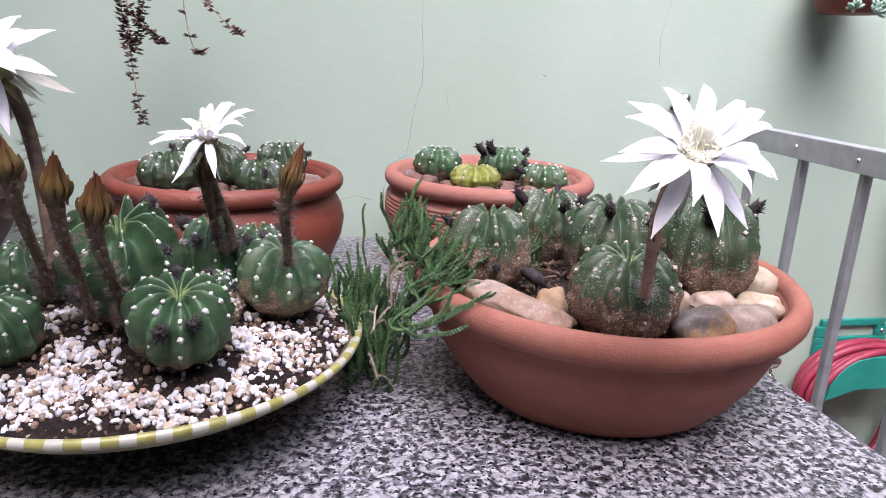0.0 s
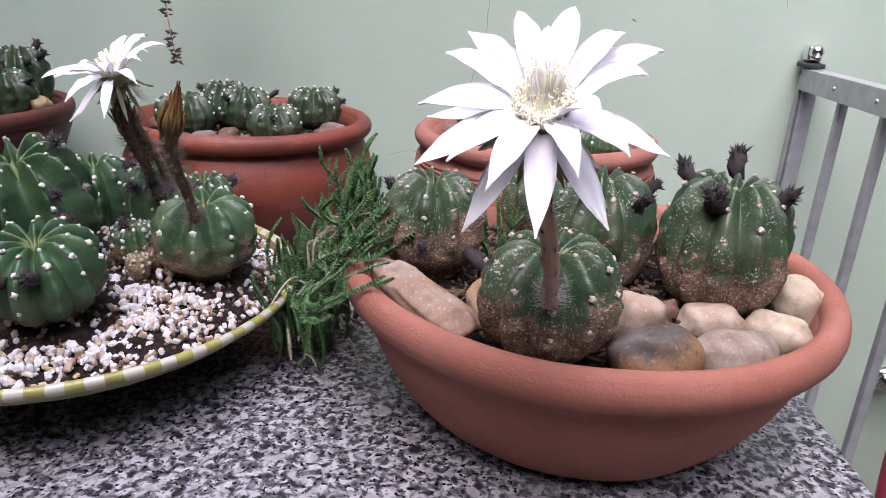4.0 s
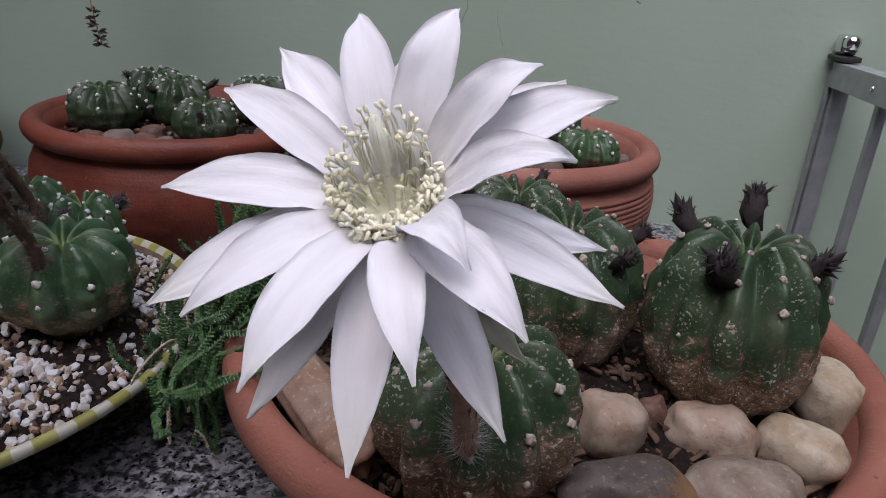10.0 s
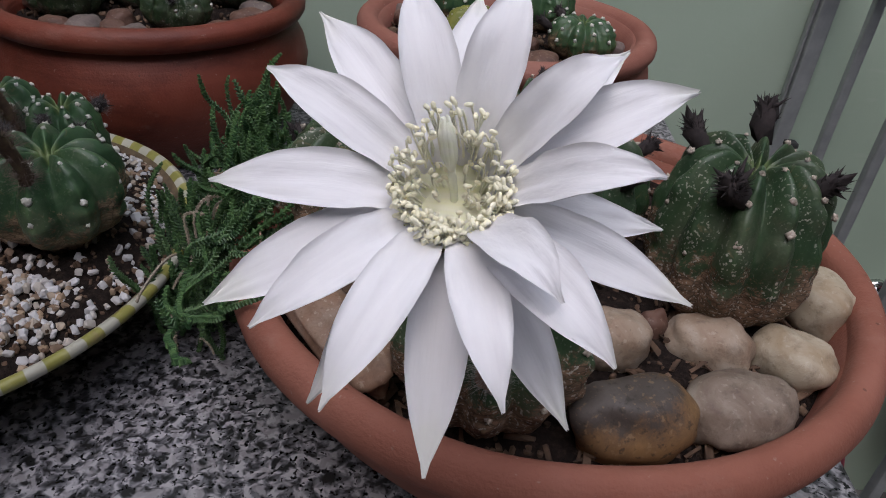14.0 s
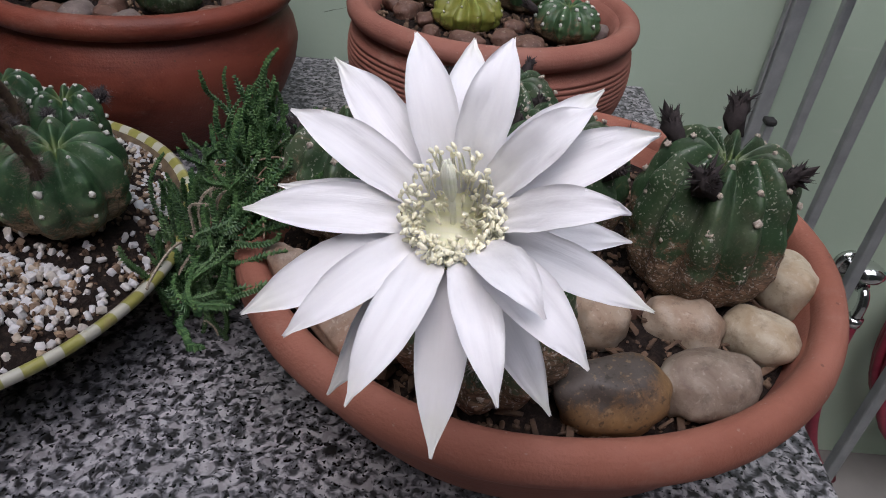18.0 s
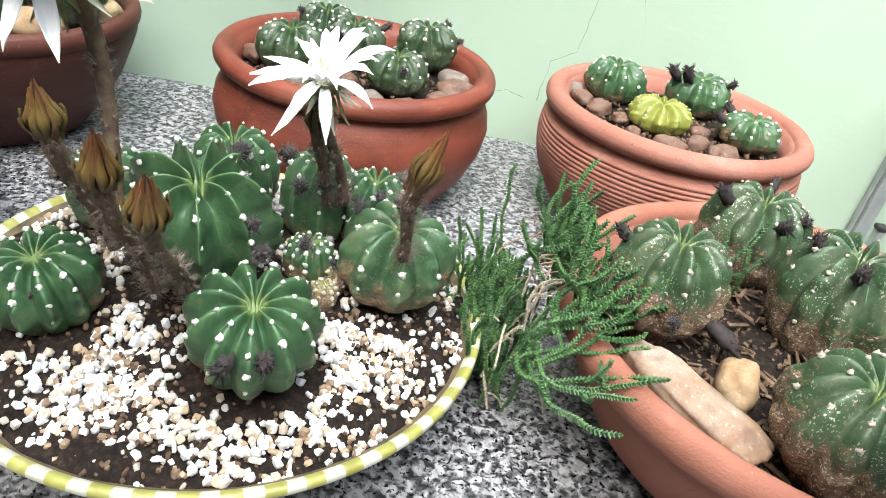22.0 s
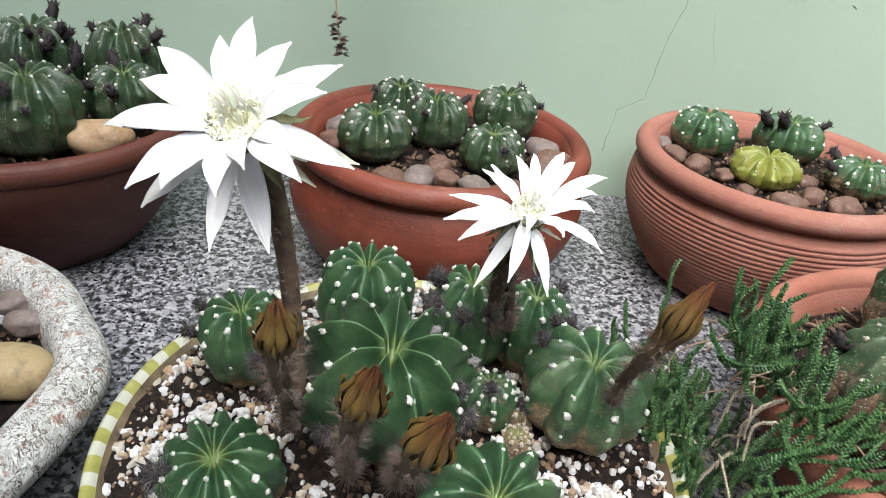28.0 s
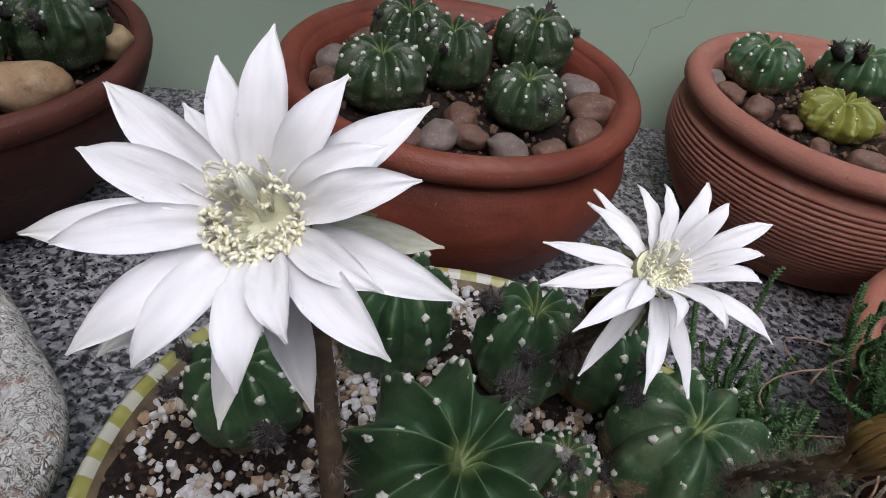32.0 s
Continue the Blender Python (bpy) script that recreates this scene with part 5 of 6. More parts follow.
stone("river_stone", "thin dark stone chip on edge", 0.398, 0.648, 0.122, (0.012, 0.008, 0.017), ST_BROWN, 39, 30)
stone("river_stone", "golden brown egg-shaped stone", -0.508, 1.045, 0.172, (0.034, 0.024, 0.021), ST_TAN, 40, 10, group="brown pot stones")
stone("river_stone", "golden brown round stone", -0.467, 1.145, 0.170, (0.018, 0.018, 0.017), ST_GOLD, 41, 10, group="brown pot stones")
stone("river_stone", "pale tan round stone", -0.640, 1.010, 0.168, (0.018, 0.018, 0.015), ST_WHITE, 42, 10, group="brown pot stones")
stone("river_stone", "smooth golden yellow stone in the white bowl", -0.478, 0.763, 0.092, (0.034, 0.026, 0.020), ST_GOLD, 43, -10, rough=0.1, flat=0.05, group="white bowl stones")
stone("river_stone", "small grey brown pebble on soil", -0.497, 0.832, 0.086, (0.020, 0.013, 0.012), ST_SLATE, 44, 5, group="white bowl stones")
stone("river_stone", "flat grey pebble in the white bowl", -0.525, 0.858, 0.085, (0.018, 0.014, 0.010), ST_SLATE, 45, 30, group="white bowl stones")
stone("river_stone", "tan stone at the white bowl's edge", -0.470, 0.640, 0.088, (0.018, 0.022, 0.014), ST_TAN, 46, 30, group="white bowl stones")
rnd = random.Random(9)
for x, y, s in ((-0.162, 1.042, 0.022), (-0.133, 1.047, 0.017), (-0.138, 1.078, 0.021), (-0.018, 1.068, 0.021), (0.002, 1.118, 0.026), (-0.005, 1.160, 0.024), (-0.262, 1.180, 0.022), (-0.225, 1.225, 0.024), (-0.195, 1.040, 0.018), (-0.265, 1.130, 0.020), (-0.100, 1.030, 0.020), (-0.060, 1.030, 0.018)):
    stone("river_stone", "brown river pebble in the belly pot", x, y, 0.157, (s, s * 0.75, s * 0.62), rnd.choice((ST_BROWN, ST_SLATE, ST_BROWN)), rnd.randrange(900), rnd.uniform(0, 180), group="belly pot pebbles")
for x, y, s in ((0.274, 1.050, 0.021), (0.318, 1.078, 0.017), (0.199, 1.149, 0.020), (0.178, 1.181, 0.017), (0.345, 1.050, 0.021), (0.172, 1.215, 0.016), (0.232, 1.075, 0.013), (0.330, 1.118, 0.015), (0.430, 1.130, 0.017), (0.425, 1.185, 0.015), (0.222, 1.120, 0.014), (0.290, 1.170, 0.014)):
    stone("river_stone", "grey brown pebble in the ribbed pot", x, y, 0.160, (s, s * 0.78, s * 0.62), rnd.choice((ST_BROWN, ST_SLATE, ST_SLATE)), rnd.randrange(900), rnd.uniform(0, 180), group="ribbed pot pebbles")


# ---- gravel and litter ----
def scatter(name, label, category, cx, cy, z, radius, count, size, mat, seed, keep=None, heap=0.007, chunky=True, squash=None):
    rnd = random.Random(seed)
    b = Build()
    n = 0
    while n < count:
        a, q = rnd.uniform(0, 6.283), radius * math.sqrt(rnd.random())
        s = squash(a, 0) if squash else 1.0
        x, y = q * s * math.cos(a), q * s * math.sin(a)
        if keep and rnd.random() > keep(x, y):
            continue
        n += 1
        h = heap * (1 - (q / radius) ** 2) + 0.006 * noise.noise((x * 28, y * 28, seed))
        k = size * rnd.uniform(0.5, 1.35)
        turn = Euler((rnd.uniform(0, 6), rnd.uniform(0, 6), rnd.uniform(0, 6))).to_matrix()
        if chunky:
            dims = (k * rnd.uniform(0.34, 0.66), k * rnd.uniform(0.30, 0.50), k * rnd.uniform(0.22, 0.40))
            chip = [Vector((d[0] * dims[0], d[1] * dims[1], d[2] * dims[2])) * rnd.uniform(0.82, 1.12) for d in CHIP_V]
            b.add([turn @ v + Vector((x, y, h + k * 0.22)) for v in chip], CHIP_F)
            continue
        else:
            box_v = [Vector((sx * k * rnd.uniform(0.5, 0.9), sy * k * rnd.uniform(0.08, 0.18), sz * k * rnd.uniform(0.04, 0.1))) for sx in (-1, 1) for sy in (-1, 1) for sz in (-1, 1)]
            turn = Euler((rnd.uniform(-0.4, 0.4), rnd.uniform(-0.4, 0.4), rnd.uniform(0, 6))).to_matrix()
        b.add([turn @ v + Vector((x, y, h + k * 0.22)) for v in box_v], [(0, 1, 3, 2), (4, 6, 7, 5), (0, 4, 5, 1), (2, 3, 7, 6), (0, 2, 6, 4), (1, 5, 7, 3)])
    return thing(name, label, category, pose(cx, cy, z), b.mesh(name, mat, False), kind="stuff")


CHIP_V = [(sx * 0.72, sy * 0.72, sz * 0.72) for sx in (-1, 1) for sy in (-1, 1) for sz in (-1, 1)] + [(1, 0, 0), (-1, 0, 0), (0, 1, 0), (0, -1, 0), (0, 0, 1), (0, 0, -1)]
CHIP_F = [(c[q], c[(q + 1) % 4], k) for k, c in ((8, (4, 6, 7, 5)), (9, (0, 1, 3, 2)), (10, (2, 3, 7, 6)), (11, (0, 4, 5, 1)), (12, (1, 5, 7, 3)), (13, (0, 2, 6, 4))) for q in range(4)]


DISH_FEET = ((0.049, -0.107, 0.052), (-0.114, -0.076, 0.046), (-0.015, -0.014, 0.064), (0.136, 0.011, 0.054), (-0.123, 0.052, 0.042), (0.055, 0.087, 0.042), (0.066, 0.004, 0.034), (0.090, -0.020, 0.020), (-0.02, -0.065, 0.026))


def gravel_keep(x, y):
    """How likely a chip is to stay: thick drifts between the plants, bare soil round their feet and along the rim."""
    for fx, fy, fr in DISH_FEET:
        if math.hypot(x - fx, y - fy) < fr + 0.003:
            return 0.10
    drift = max(0.0, min(1.0, 3.0 * noise.noise((x * 17 + 3.3, y * 17, 2.1)) + 0.66))
    return (0.32 + 0.68 * drift) * (0.5 if math.hypot(x, y) > 0.190 else 1.0)


scatter("white_gravel", "white and tan marble chips strewn over dark soil", "gravel", -0.170, 0.724, 0.0760, 0.2085, 4000, 0.0070, GRAVEL, 51, gravel_keep, 0.029)
scatter("fine_grit", "fine tan grit between the marble chips", "grit", -0.170, 0.724, 0.0755, 0.210, 2000, 0.0044, LITTER, 52, None, 0.029)
scatter("bark_chips", "dry bark slivers on the soil of the wide bowl", "bark mulch", 0.3356, 0.723, 0.109, 0.192, 620, 0.011, LITTER, 53, None, 0.020, False)
scatter("grit", "fine grit on the soil of the wide bowl", "grit", 0.3356, 0.723, 0.109, 0.192, 1500, 0.0045, LITTER, 54, None, 0.020)
scatter("grit", "fine grit on the soil of the white bowl", "grit", -0.628, 0.738, 0.074, 0.172, 1100, 0.0050, LITTER, 55, None, 0.006, True, wave)
scatter("pale_chips", "a few white chips on the soil of the white bowl", "gravel", -0.628, 0.738, 0.076, 0.160, 40, 0.013, GRAVEL, 56, None, 0.006, True, wave)
scatter("grit", "grit between the stones of the belly pot", "grit", -0.134, 1.152, 0.146, 0.154, 500, 0.0060, LITTER, 57, None, 0.008)
scatter("grit", "grit between the pebbles of the ribbed pot", "grit", 0.305, 1.155, 0.150, 0.148, 600, 0.0065, LITTER, 58, None, 0.008)
scatter("grit", "grit on the soil of the deep brown pot", "grit", -0.6295, 1.132, 0.150, 0.168, 500, 0.0055, LITTER, 59, None, 0.010)


# ---- trailing chain plant over the bowl's rim ----
def strand_mesh(line, seed, mat, width=0.0052):
    """A square chain of tight scale leaves along a line."""
    rnd = random.Random(seed)
    b = Build()
    tube(b, line[::2] + ([line[-1]] if len(line) % 2 == 0 else []), 0.0009, 4)
    up = None
    for k in range(len(line) - 1):
        p, d = line[k], (line[k + 1] - line[k]).normalized()
        if up is None:
            up = d.orthogonal().normalized()
        up = (up - d * up.dot(d)).normalized()
        side = d.cross(up)
        taper = min(1.0, 0.45 + (len(line) - k) / 8)
        for o, w in ((up, side), (side, up)):
            for s in (1, -1):
                q = p + d * (0.0017 if o is side else 0)
                r = width * 0.5 * taper * rnd.uniform(0.85, 1.15)
                a = o * s
                b.add([q - w * r * 0.85, q + w * r * 0.85, q + a * r * 0.55 - d * 0.0009, q + a * r * 1.36 + d * r * 0.75, q + a * r * 0.2 + d * r * 1.0],
                      [(0, 2, 3), (2, 1, 3), (1, 4, 3), (4, 0, 3)])
    return b.mesh("strand", mat, False)


def fine_line(pts, gap=0.0023):
    out, acc = [pts[0]], 0.0
    for a, c in zip(pts, pts[1:]):
        acc += (c - a).length
        if acc >= gap:
            out.append(c)
            acc = 0.0
    return out


def chain_plant():
    rnd = random.Random(77)
    root = Vector((0.120, 0.752, 0.148))
    t = thing("chain_succulent", "bushy dark green chain-leaved succulent trailing over the bowl's rim", "succulent plant", pose(0, 0, 0))

    def one(p0, p1, p2, p3, k, dry=False, curl=0.005, fork=False):
        line = bezier(p0, p1, p2, p3, 90)
        for j, p in enumerate(line):
            q = Vector((p.x * 26, p.y * 26, p.z * 30)) + Vector((k * 1.7, 0, 0))
            p += noise.noise_vector(q) * curl * (j / 90) ** 0.7
        part("strand", strand_mesh(fine_line(line), k, CHAIN_DRY if dry else CHAIN, rnd.uniform(0.0022, 0.0030) if dry else rnd.uniform(0.0038, 0.0050)), t)
        if fork:
            p = line[rnd.randrange(36, 62)]
            tip = p + Vector((rnd.gauss(0, 0.013), rnd.gauss(0, 0.013), rnd.uniform(0.016, 0.034)))
            one(p, p + Vector((rnd.gauss(0, 0.006), rnd.gauss(0, 0.006), 0.004)), tip - Vector((0, 0, 0.012)), tip, k + 500)

    # the upright thicket between the dish and the bowl
    for k in range(190):
        foot = Vector((rnd.gauss(0.064, 0.020), max(0.700, rnd.gauss(0.772, 0.036)), rnd.uniform(0.004, 0.060)))
        foot.x = max(0.040, min(foot.x, 0.118 if foot.z < 0.05 else 0.106))
        tip = foot + Vector((rnd.gauss(-0.004, 0.010), rnd.gauss(-0.002, 0.012), rnd.uniform(0.045, 0.092)))
        tip.z = min(tip.z, 0.152)
        tip.x = min(tip.x, 0.112)
        bow = Vector((rnd.gauss(0, 0.009), rnd.gauss(0, 0.009), 0))
        one(foot, foot + bow + Vector((0, 0, 0.012)), tip - Vector((0, 0, 0.028)) + bow, tip, k)
    # the crown that rises over the rim
    for k in range(48):
        start = root + Vector((rnd.gauss(-0.002, 0.009), rnd.gauss(0.006, 0.026), rnd.uniform(-0.02, 0.004)))
        tip = start + Vector((rnd.gauss(-0.002, 0.014), rnd.gauss(0.004, 0.016), rnd.uniform(0.028, 0.086)))
        one(start, start + Vector((rnd.gauss(-0.006, 0.010), rnd.gauss(0, 0.012), 0.02)), tip - Vector((rnd.gauss(0.003, 0.012), rnd.gauss(0, 0.012), 0.028)), tip, 150 + k, False, 0.008, k % 2 == 0)
    # the fan that leans over the rim into the bowl
    for k in range(15):
        q, u = rnd.random(), rnd.random()
        start = Vector((0.090 + rnd.gauss(0, 0.005), rnd.uniform(0.655, 0.720), rnd.uniform(0.080, 0.118)))
        tip = Vector((0.165, 0.625, 0.160)).lerp(Vector((0.222, 0.708, 0.192)), q).lerp(Vector((0.135, 0.700, 0.205)), 0.9 * u)
        tip += Vector((rnd.gauss(0, 0.008), rnd.gauss(0, 0.008), rnd.gauss(0, 0.008)))
        one(start, start + Vector((rnd.gauss(-0.002, 0.008), rnd.gauss(-0.014, 0.012), 0.042)), start.lerp(tip, 0.60) + Vector((rnd.gauss(0.006, 0.008), rnd.gauss(-0.012, 0.010), rnd.gauss(0.002, 0.006))), tip, 200 + k, False, 0.010, True)
    # a few that creep forward along the outside of the rim and curl up at the end
    for k in range(4):
        start = Vector((0.090 + rnd.gauss(0, 0.004), 0.672 - 0.004 * k, 0.112 + rnd.gauss(0, 0.006)))
        tip = Vector((0.138 + 0.010 * k, 0.568 + 0.014 * k, 0.150 + 0.004 * k)) + Vector((rnd.gauss(0, 0.004), rnd.gauss(0, 0.004), rnd.gauss(0, 0.004)))
        one(start, start + Vector((-0.004, -0.030, -0.018)), tip + Vector((-0.030, 0.010, -0.026)), tip, 240 + k, False, 0.008, True)
    # pale dead strands below the crown
    for k in range(4):
        start = Vector((rnd.gauss(0.106, 0.008), rnd.gauss(0.715, 0.026), rnd.uniform(0.148, 0.158)))
        end = Vector((rnd.gauss(0.086, 0.007), start.y - rnd.uniform(0.004, 0.030), rnd.uniform(0.090, 0.125)))
        one(start, start + Vector((-0.018, -0.012, 0.008)), end + Vector((-0.004, 0.012, 0.034)), end, 260 + k, True)
    for k in range(9):
        start = Vector((0.252 + rnd.gauss(0, 0.010), 0.775 + rnd.gauss(0, 0.014), 0.118))
        tip = start + Vector((rnd.gauss(0.0, 0.014), rnd.gauss(-0.008, 0.012), rnd.uniform(0.05, 0.095)))
        one(start, start + Vector((0, 0, 0.03)), tip - Vector((0, 0, 0.03)), tip, 300 + k)
    start = Vector((0.075, 0.838, 0.03))
    one(start, Vector((0.085, 0.85, 0.08)), Vector((0.050, 0.845, 0.15)), Vector((0.068, 0.845, 0.192)), 320)
    for k in range(26):
        start = Vector((rnd.gauss(0.080, 0.018), rnd.gauss(0.745, 0.035), rnd.uniform(0.02, 0.11)))
        end = start + Vector((rnd.gauss(0, 0.018), rnd.gauss(0, 0.022), rnd.uniform(-0.03, 0.02)))
        end.z = max(end.z, 0.006)
        one(start, start + Vector((0, 0, 0.008)), end + Vector((0, 0, 0.008)), end, 330 + k, True)
    for k in range(14):
        start = root + Vector((rnd.gauss(0.006, 0.010), rnd.gauss(-0.004, 0.026), 0.006))
        end = start + Vector((rnd.uniform(-0.055, 0.005), rnd.gauss(-0.010, 0.030), rnd.uniform(-0.060, -0.004)))
        bow = Vector((rnd.gauss(-0.012, 0.014), rnd.gauss(0, 0.022), rnd.uniform(0.004, 0.022)))
        b = Build()
        tube(b, bezier(start, start + bow, end + Vector((rnd.gauss(0, 0.016), rnd.gauss(0, 0.018), 0.02)), end, 16), rnd.uniform(0.0006, 0.0009), 6)
        part("bare_stem", b.mesh("bare_stem", ROOT), t, "bare pinkish tan stem")


chain_plant()


# ---- hanging sedum above the pots ----
def hanging():
    rnd = random.Random(5)
    t = thing("hanging_sedum", "thin dull purple sedum trailing down from above", "hanging plant", pose(-0.25, 1.205, 0))
    lines = [((-0.020, 0, 0.62), (-0.022, 0, 0.48), (-0.040, 0, 0.36), (-0.016, 0, 0.243)), ((-0.045, 0, 0.62), (-0.040, 0, 0.52), (-0.040, 0, 0.44), (-0.032, 0, 0.362)), ((0.025, 0, 0.62), (0.015, 0, 0.50), (-0.005, 0, 0.42), (-0.022, 0, 0.355)),
             ((0.050, 0, 0.62), (0.050, 0, 0.45), (0.060, 0, 0.335), (0.080, 0, 0.360)), ((0.030, 0, 0.53), (0.06, 0, 0.46), (0.10, 0, 0.42), (0.142, 0, 0.386)), ((-0.030, 0, 0.42), (-0.010, 0, 0.395), (0.010, 0, 0.38), (0.020, 0, 0.370))]
    for k, pts in enumerate(lines):
        line = bezier(*pts, 40)
        b = Build()
        tube(b, line, 0.0009, 5)
        stem = part("trailing_stem", b.mesh("trailing_stem", ROOT), t)
        lb = Build()
        for i in range(2, 41):
            dense = (i > 34 and k != 4) or (k < 3 and 20 < i < 33 and k != 0) or (k == 0 and 27 < i < 33) or rnd.random() < 0.34
            if not dense:
                continue
            for q in range(8 if i > 33 else 6):
                a, e = rnd.uniform(0, 6.28), rnd.uniform(-0.4, 0.6)
                d = Vector((math.cos(a), math.sin(a), e)).normalized()
                w = d.cross(Vector((0, 0, 1))).normalized()
                p, s = line[i], rnd.uniform(0.008, 0.0145)
                n = d.cross(w)
                lb.add([p, p + d * s * 0.5 + w * s * 0.30, p + d * s, p + d * s * 0.5 - w * s * 0.30, p + d * s * 0.5 + n * s * 0.14, p + d * s * 0.5 - n * s * 0.14],
                       [(0, 1, 4), (1, 2, 4), (2, 3, 4), (3, 0, 4), (1, 0, 5), (2, 1, 5), (3, 2, 5), (0, 3, 5)])
        part("leaves", lb.mesh("leaves", SEDUM, False), stem, "small dull purple green leaves")


hanging()


# ---- things on the wall beyond the rail ----
def wall_planter(x, z, r, h, leafy):
    t = thing("wall_planter", "small terracotta planter hung on the wall with succulents", "plant pot", pose(x, WALL_Y - r - 0.004, z), None, "wall planters")
    part("body", lathe([(0.001, 0), (r * 0.66, 0), (r * 0.72, 0.004), (r * 0.86, h * 0.5), (r * 0.95, h * 0.8)] + rolled(r, h - 0.008, 0.008) + [(r * 0.86, h * 0.9), (0.001, h * 0.86)], 48, 0.01, 8).mesh("body", CLAY_RED), t)
    rnd = random.Random(int(x * 100))
    if leafy:
        for k in range(44):
            b = Build()
            a = rnd.gauss(-1.35, 0.40)
            q = r * rnd.uniform(0.3, 1.35)
            for j in range(15):
                ang, e = 2.4 * j, 0.1 + 0.085 * j
                d = Vector((math.cos(ang) * math.cos(e), math.sin(ang) * math.cos(e), math.sin(e)))
                g = 0.019 - 0.0006 * j
                tube(b, [d * 0.002, d * g * 0.55, d * g * 0.88 + Vector((0, 0, 0.001)), d * g + Vector((0, 0, 0.002))], [0.0016, 0.0034, 0.0030, 0.0008], 6)
            fall = max(0.0, q / r - 0.75)
            part("rosette", b.mesh("rosette", BLUE_LEAF), t, "blue green succulent rosette", pose(q * math.cos(a), q * math.sin(a), h * 1.0 - 0.16 * fall + 0.012 * rnd.random(), 40 * fall * math.cos(a), 60 * fall, 60 * k))
    else:
        for k in range(7):
            a, q = rnd.uniform(0, 6.28), r * rnd.uniform(0.1, 0.75)
            part("dried_flower", TUFTS_BLACK[k % 3], t, "withered black flower", pose(q * math.cos(a), q * math.sin(a), h * 0.95) @ Matrix.Diagonal((2.2, 2.2, 2.6, 1)))


wall_planter(1.065, 0.482, 0.085, 0.07, True)
wall_planter(1.43, -0.022, 0.085, 0.19, False)


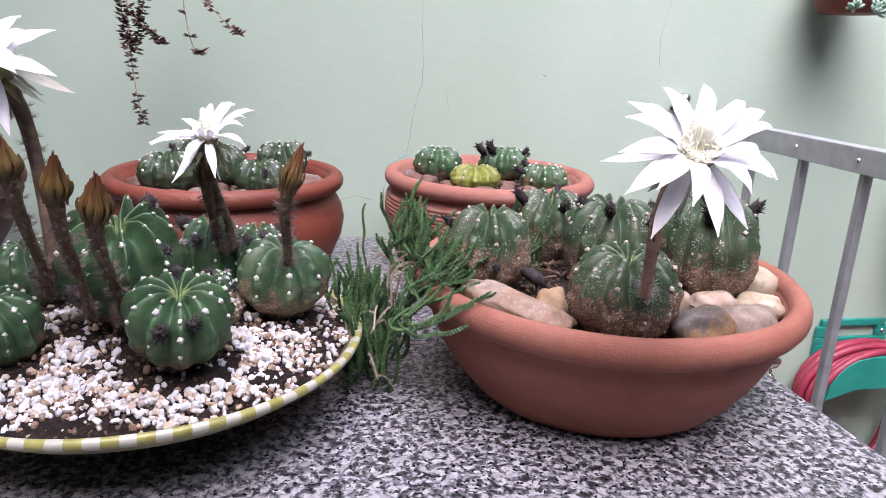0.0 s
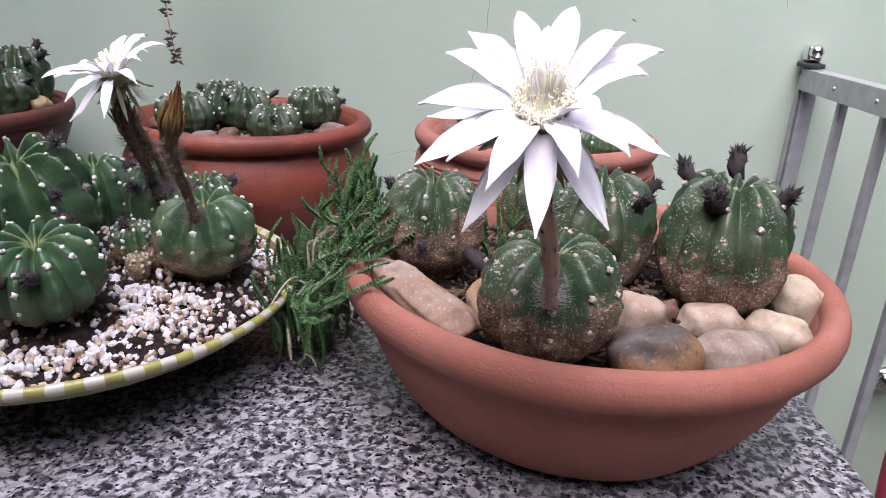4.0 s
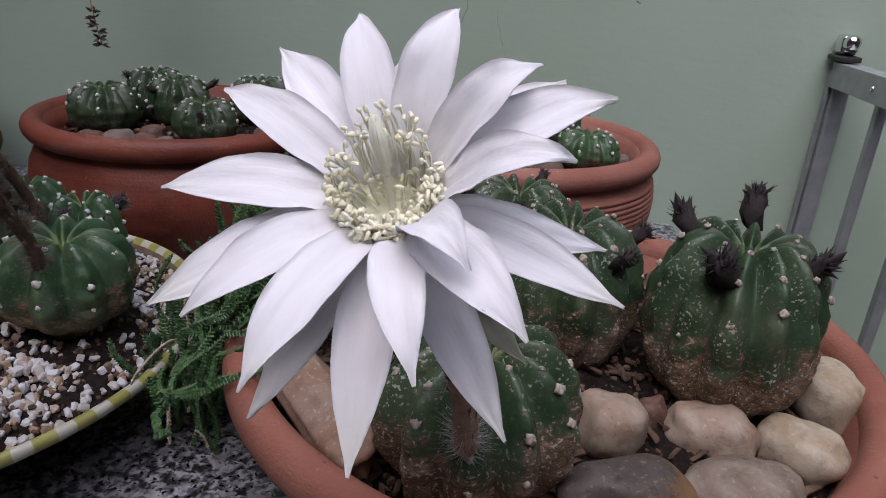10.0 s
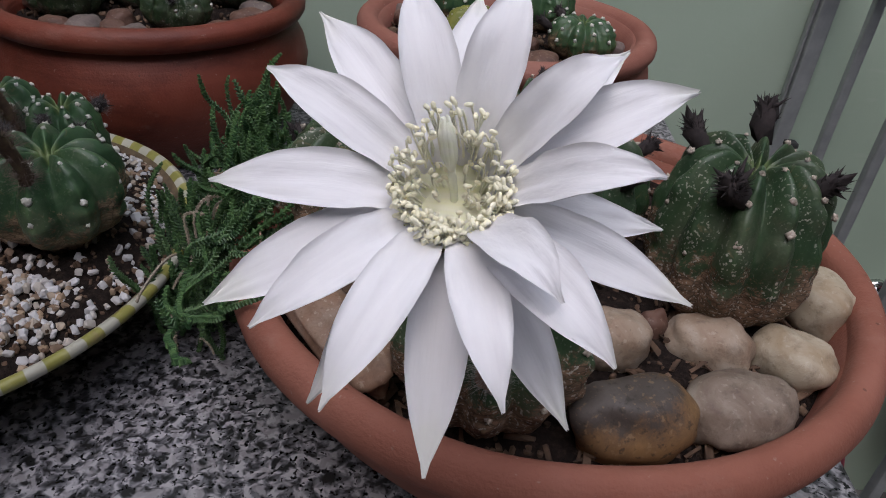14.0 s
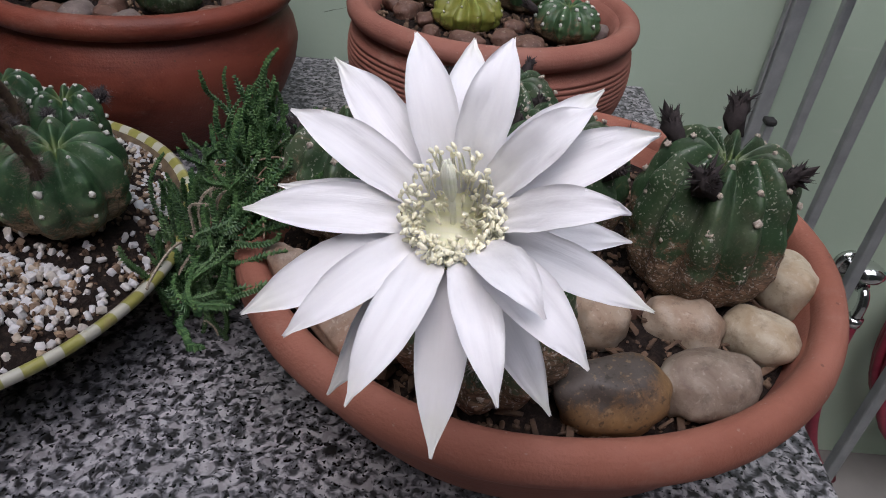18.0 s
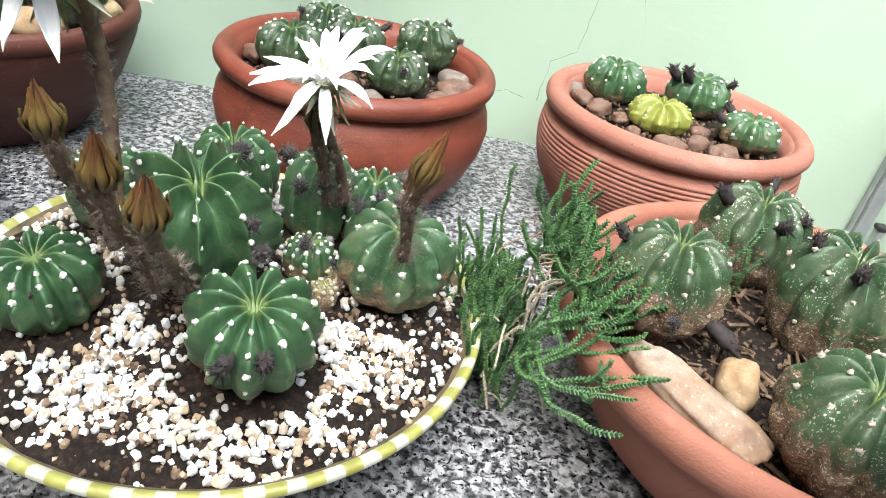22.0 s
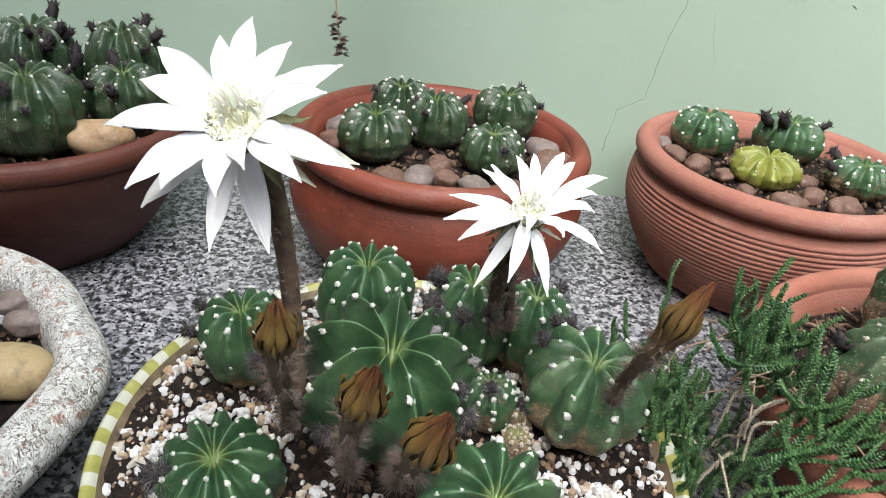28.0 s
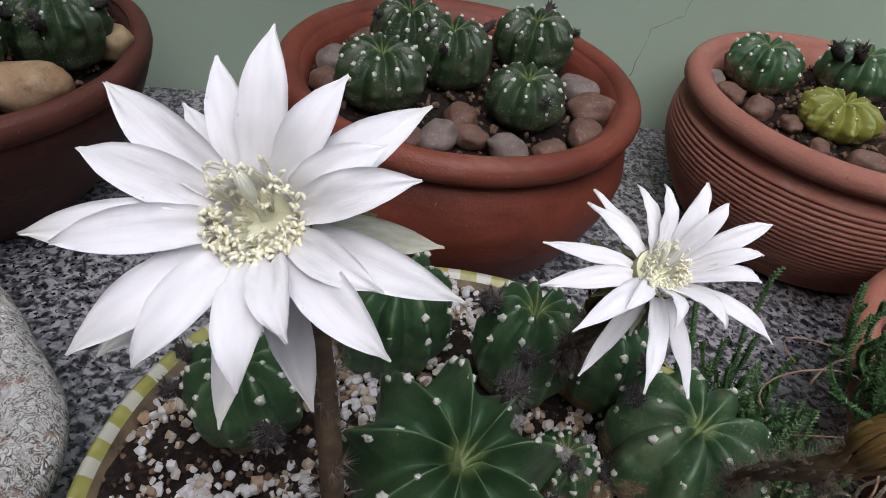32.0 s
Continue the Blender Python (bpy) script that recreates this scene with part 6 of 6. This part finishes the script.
def hose_reel():
    t = thing("hose_reel", "green plastic wall hose holder with a coiled red garden hose", "hose reel", pose(1.365, WALL_Y, -0.385))
    b = Build()
    for x0, x1, z0, z1 in ((-0.150, 0.050, 0.104, 0.122), (-0.150, -0.118, 0.122, 0.150), (0.018, 0.050, 0.122, 0.150), (-0.140, 0.040, 0.150, 0.168), (-0.150, 0.050, -0.02, 0.104)):
        box(b, (x0, -0.012, z0), (x1, -0.001, z1), 0, 0.003)
    holder = part("wall_plate", b.mesh("wall_plate", REEL, False), t, "green plastic wall plate with a hand slot")
    s = lathe([(0.0001, 0.004), (0.005, 0.003), (0.006, 0.0)], 12)
    part("screw", s.mesh("screw", CHROME), holder, "", pose(0.034, -0.012, 0.136, 90, 0, 0))
    b = Build()
    n = 16
    v, f = [], []
    for k in range(n + 1):
        a = math.pi * (0.06 + 0.88 * k / n)
        for r, y in ((0.086, -0.118), (0.094, -0.118), (0.094, -0.010), (0.086, -0.010)):
            v.append(Vector((-0.050 + 1.15 * r * math.cos(a), y, r * math.sin(a) + 0.010)))
    for k in range(n):
        for q in range(4):
            f.append((k * 4 + q, k * 4 + (q + 1) % 4, (k + 1) * 4 + (q + 1) % 4, (k + 1) * 4 + q))
    f += [(3, 2, 1, 0), tuple(n * 4 + q for q in range(4))]
    b.add(v, f)
    part("saddle", b.mesh("saddle", REEL, False), t, "curved green plastic saddle")
    b = Build()
    edge = [(-0.195, 0.018), (-0.190, 0.048), (-0.176, 0.078), (-0.152, 0.102), (-0.122, 0.116), (-0.085, 0.121), (-0.020, 0.119), (0.006, 0.110), (0.020, 0.092), (0.024, 0.068), (0.014, 0.026), (-0.018, 0.024), (-0.030, 0.042), (-0.120, 0.042), (-0.155, 0.030)]
    n = len(edge)
    b.add([Vector((x, y, z)) for y in (-0.130, -0.119) for x, z in edge], [tuple(range(n)), tuple(range(2 * n - 1, n - 1, -1))] + [(k, (k + 1) % n + 0, (k + 1) % n + n, k + n)[::-1] for k in range(n)])
    part("front_flange", b.mesh("front_flange", REEL, False), t, "green plastic front flange")
    rnd = random.Random(3)
    for k in range(9):
        rx, drop = 0.150 + 0.012 * rnd.uniform(-1, 1) + 0.004 * (k % 3), rnd.uniform(0.22, 0.33)
        y = -0.030 - 0.0105 * k
        pts = []
        for j in range(41):
            a = 2 * math.pi * j / 40
            zz = math.sin(a) * (0.112 + 0.008 * (k % 3)) if math.sin(a) > 0 else math.sin(a) * drop
            pts.append((-0.050 + rx * math.cos(a) * (1 + 0.12 * max(0, -math.sin(a))), y + 0.006 * math.sin(a + k), zz))
        b = Build()
        tube(b, pts, 0.0088, 10, 0, False)
        part("hose_loop", b.mesh("hose_loop", HOSE), t, "loop of red rubber hose")


hose_reel()


def tap():
    t = thing("wall_tap", "chrome wall tap with a red hose clamped to it", "tap", pose(1.047, WALL_Y, -0.312))
    b = Build()
    tube(b, [(0, 0.0, 0), (0, -0.010, 0), (0, -0.010, 0)], [0.026, 0.024, 0.012], 20)
    tube(b, [(0, -0.008, 0), (0, -0.05, 0), (0, -0.075, -0.006)], [0.012, 0.012, 0.013], 14)
    part("body", b.mesh("body", CHROME), t)
    b = Build()
    blob(b, (0, -0.07, 0.026), (0.027, 0.027, 0.018), 2, 0.12, 14, 8, 0, 0, 0.2)
    part("handle", b.mesh("handle", CHROME), t)
    b = Build()
    tube(b, bezier((0, -0.075, -0.006), (0, -0.098, -0.01), (0, -0.098, -0.04), (0, -0.095, -0.065), 8), 0.010, 12)
    tube(b, [(0, -0.095, -0.06), (0, -0.095, -0.075)], 0.016, 14)
    part("spout", b.mesh("spout", CHROME), t)
    b = Build()
    tube(b, bezier((0, -0.095, -0.07), (0, -0.095, -0.2), (0.02, -0.09, -0.45), (0.16, -0.08, -0.55), 16), 0.0125, 12)
    part("hose", b.mesh("hose", HOSE), t, "red rubber hose")


tap()
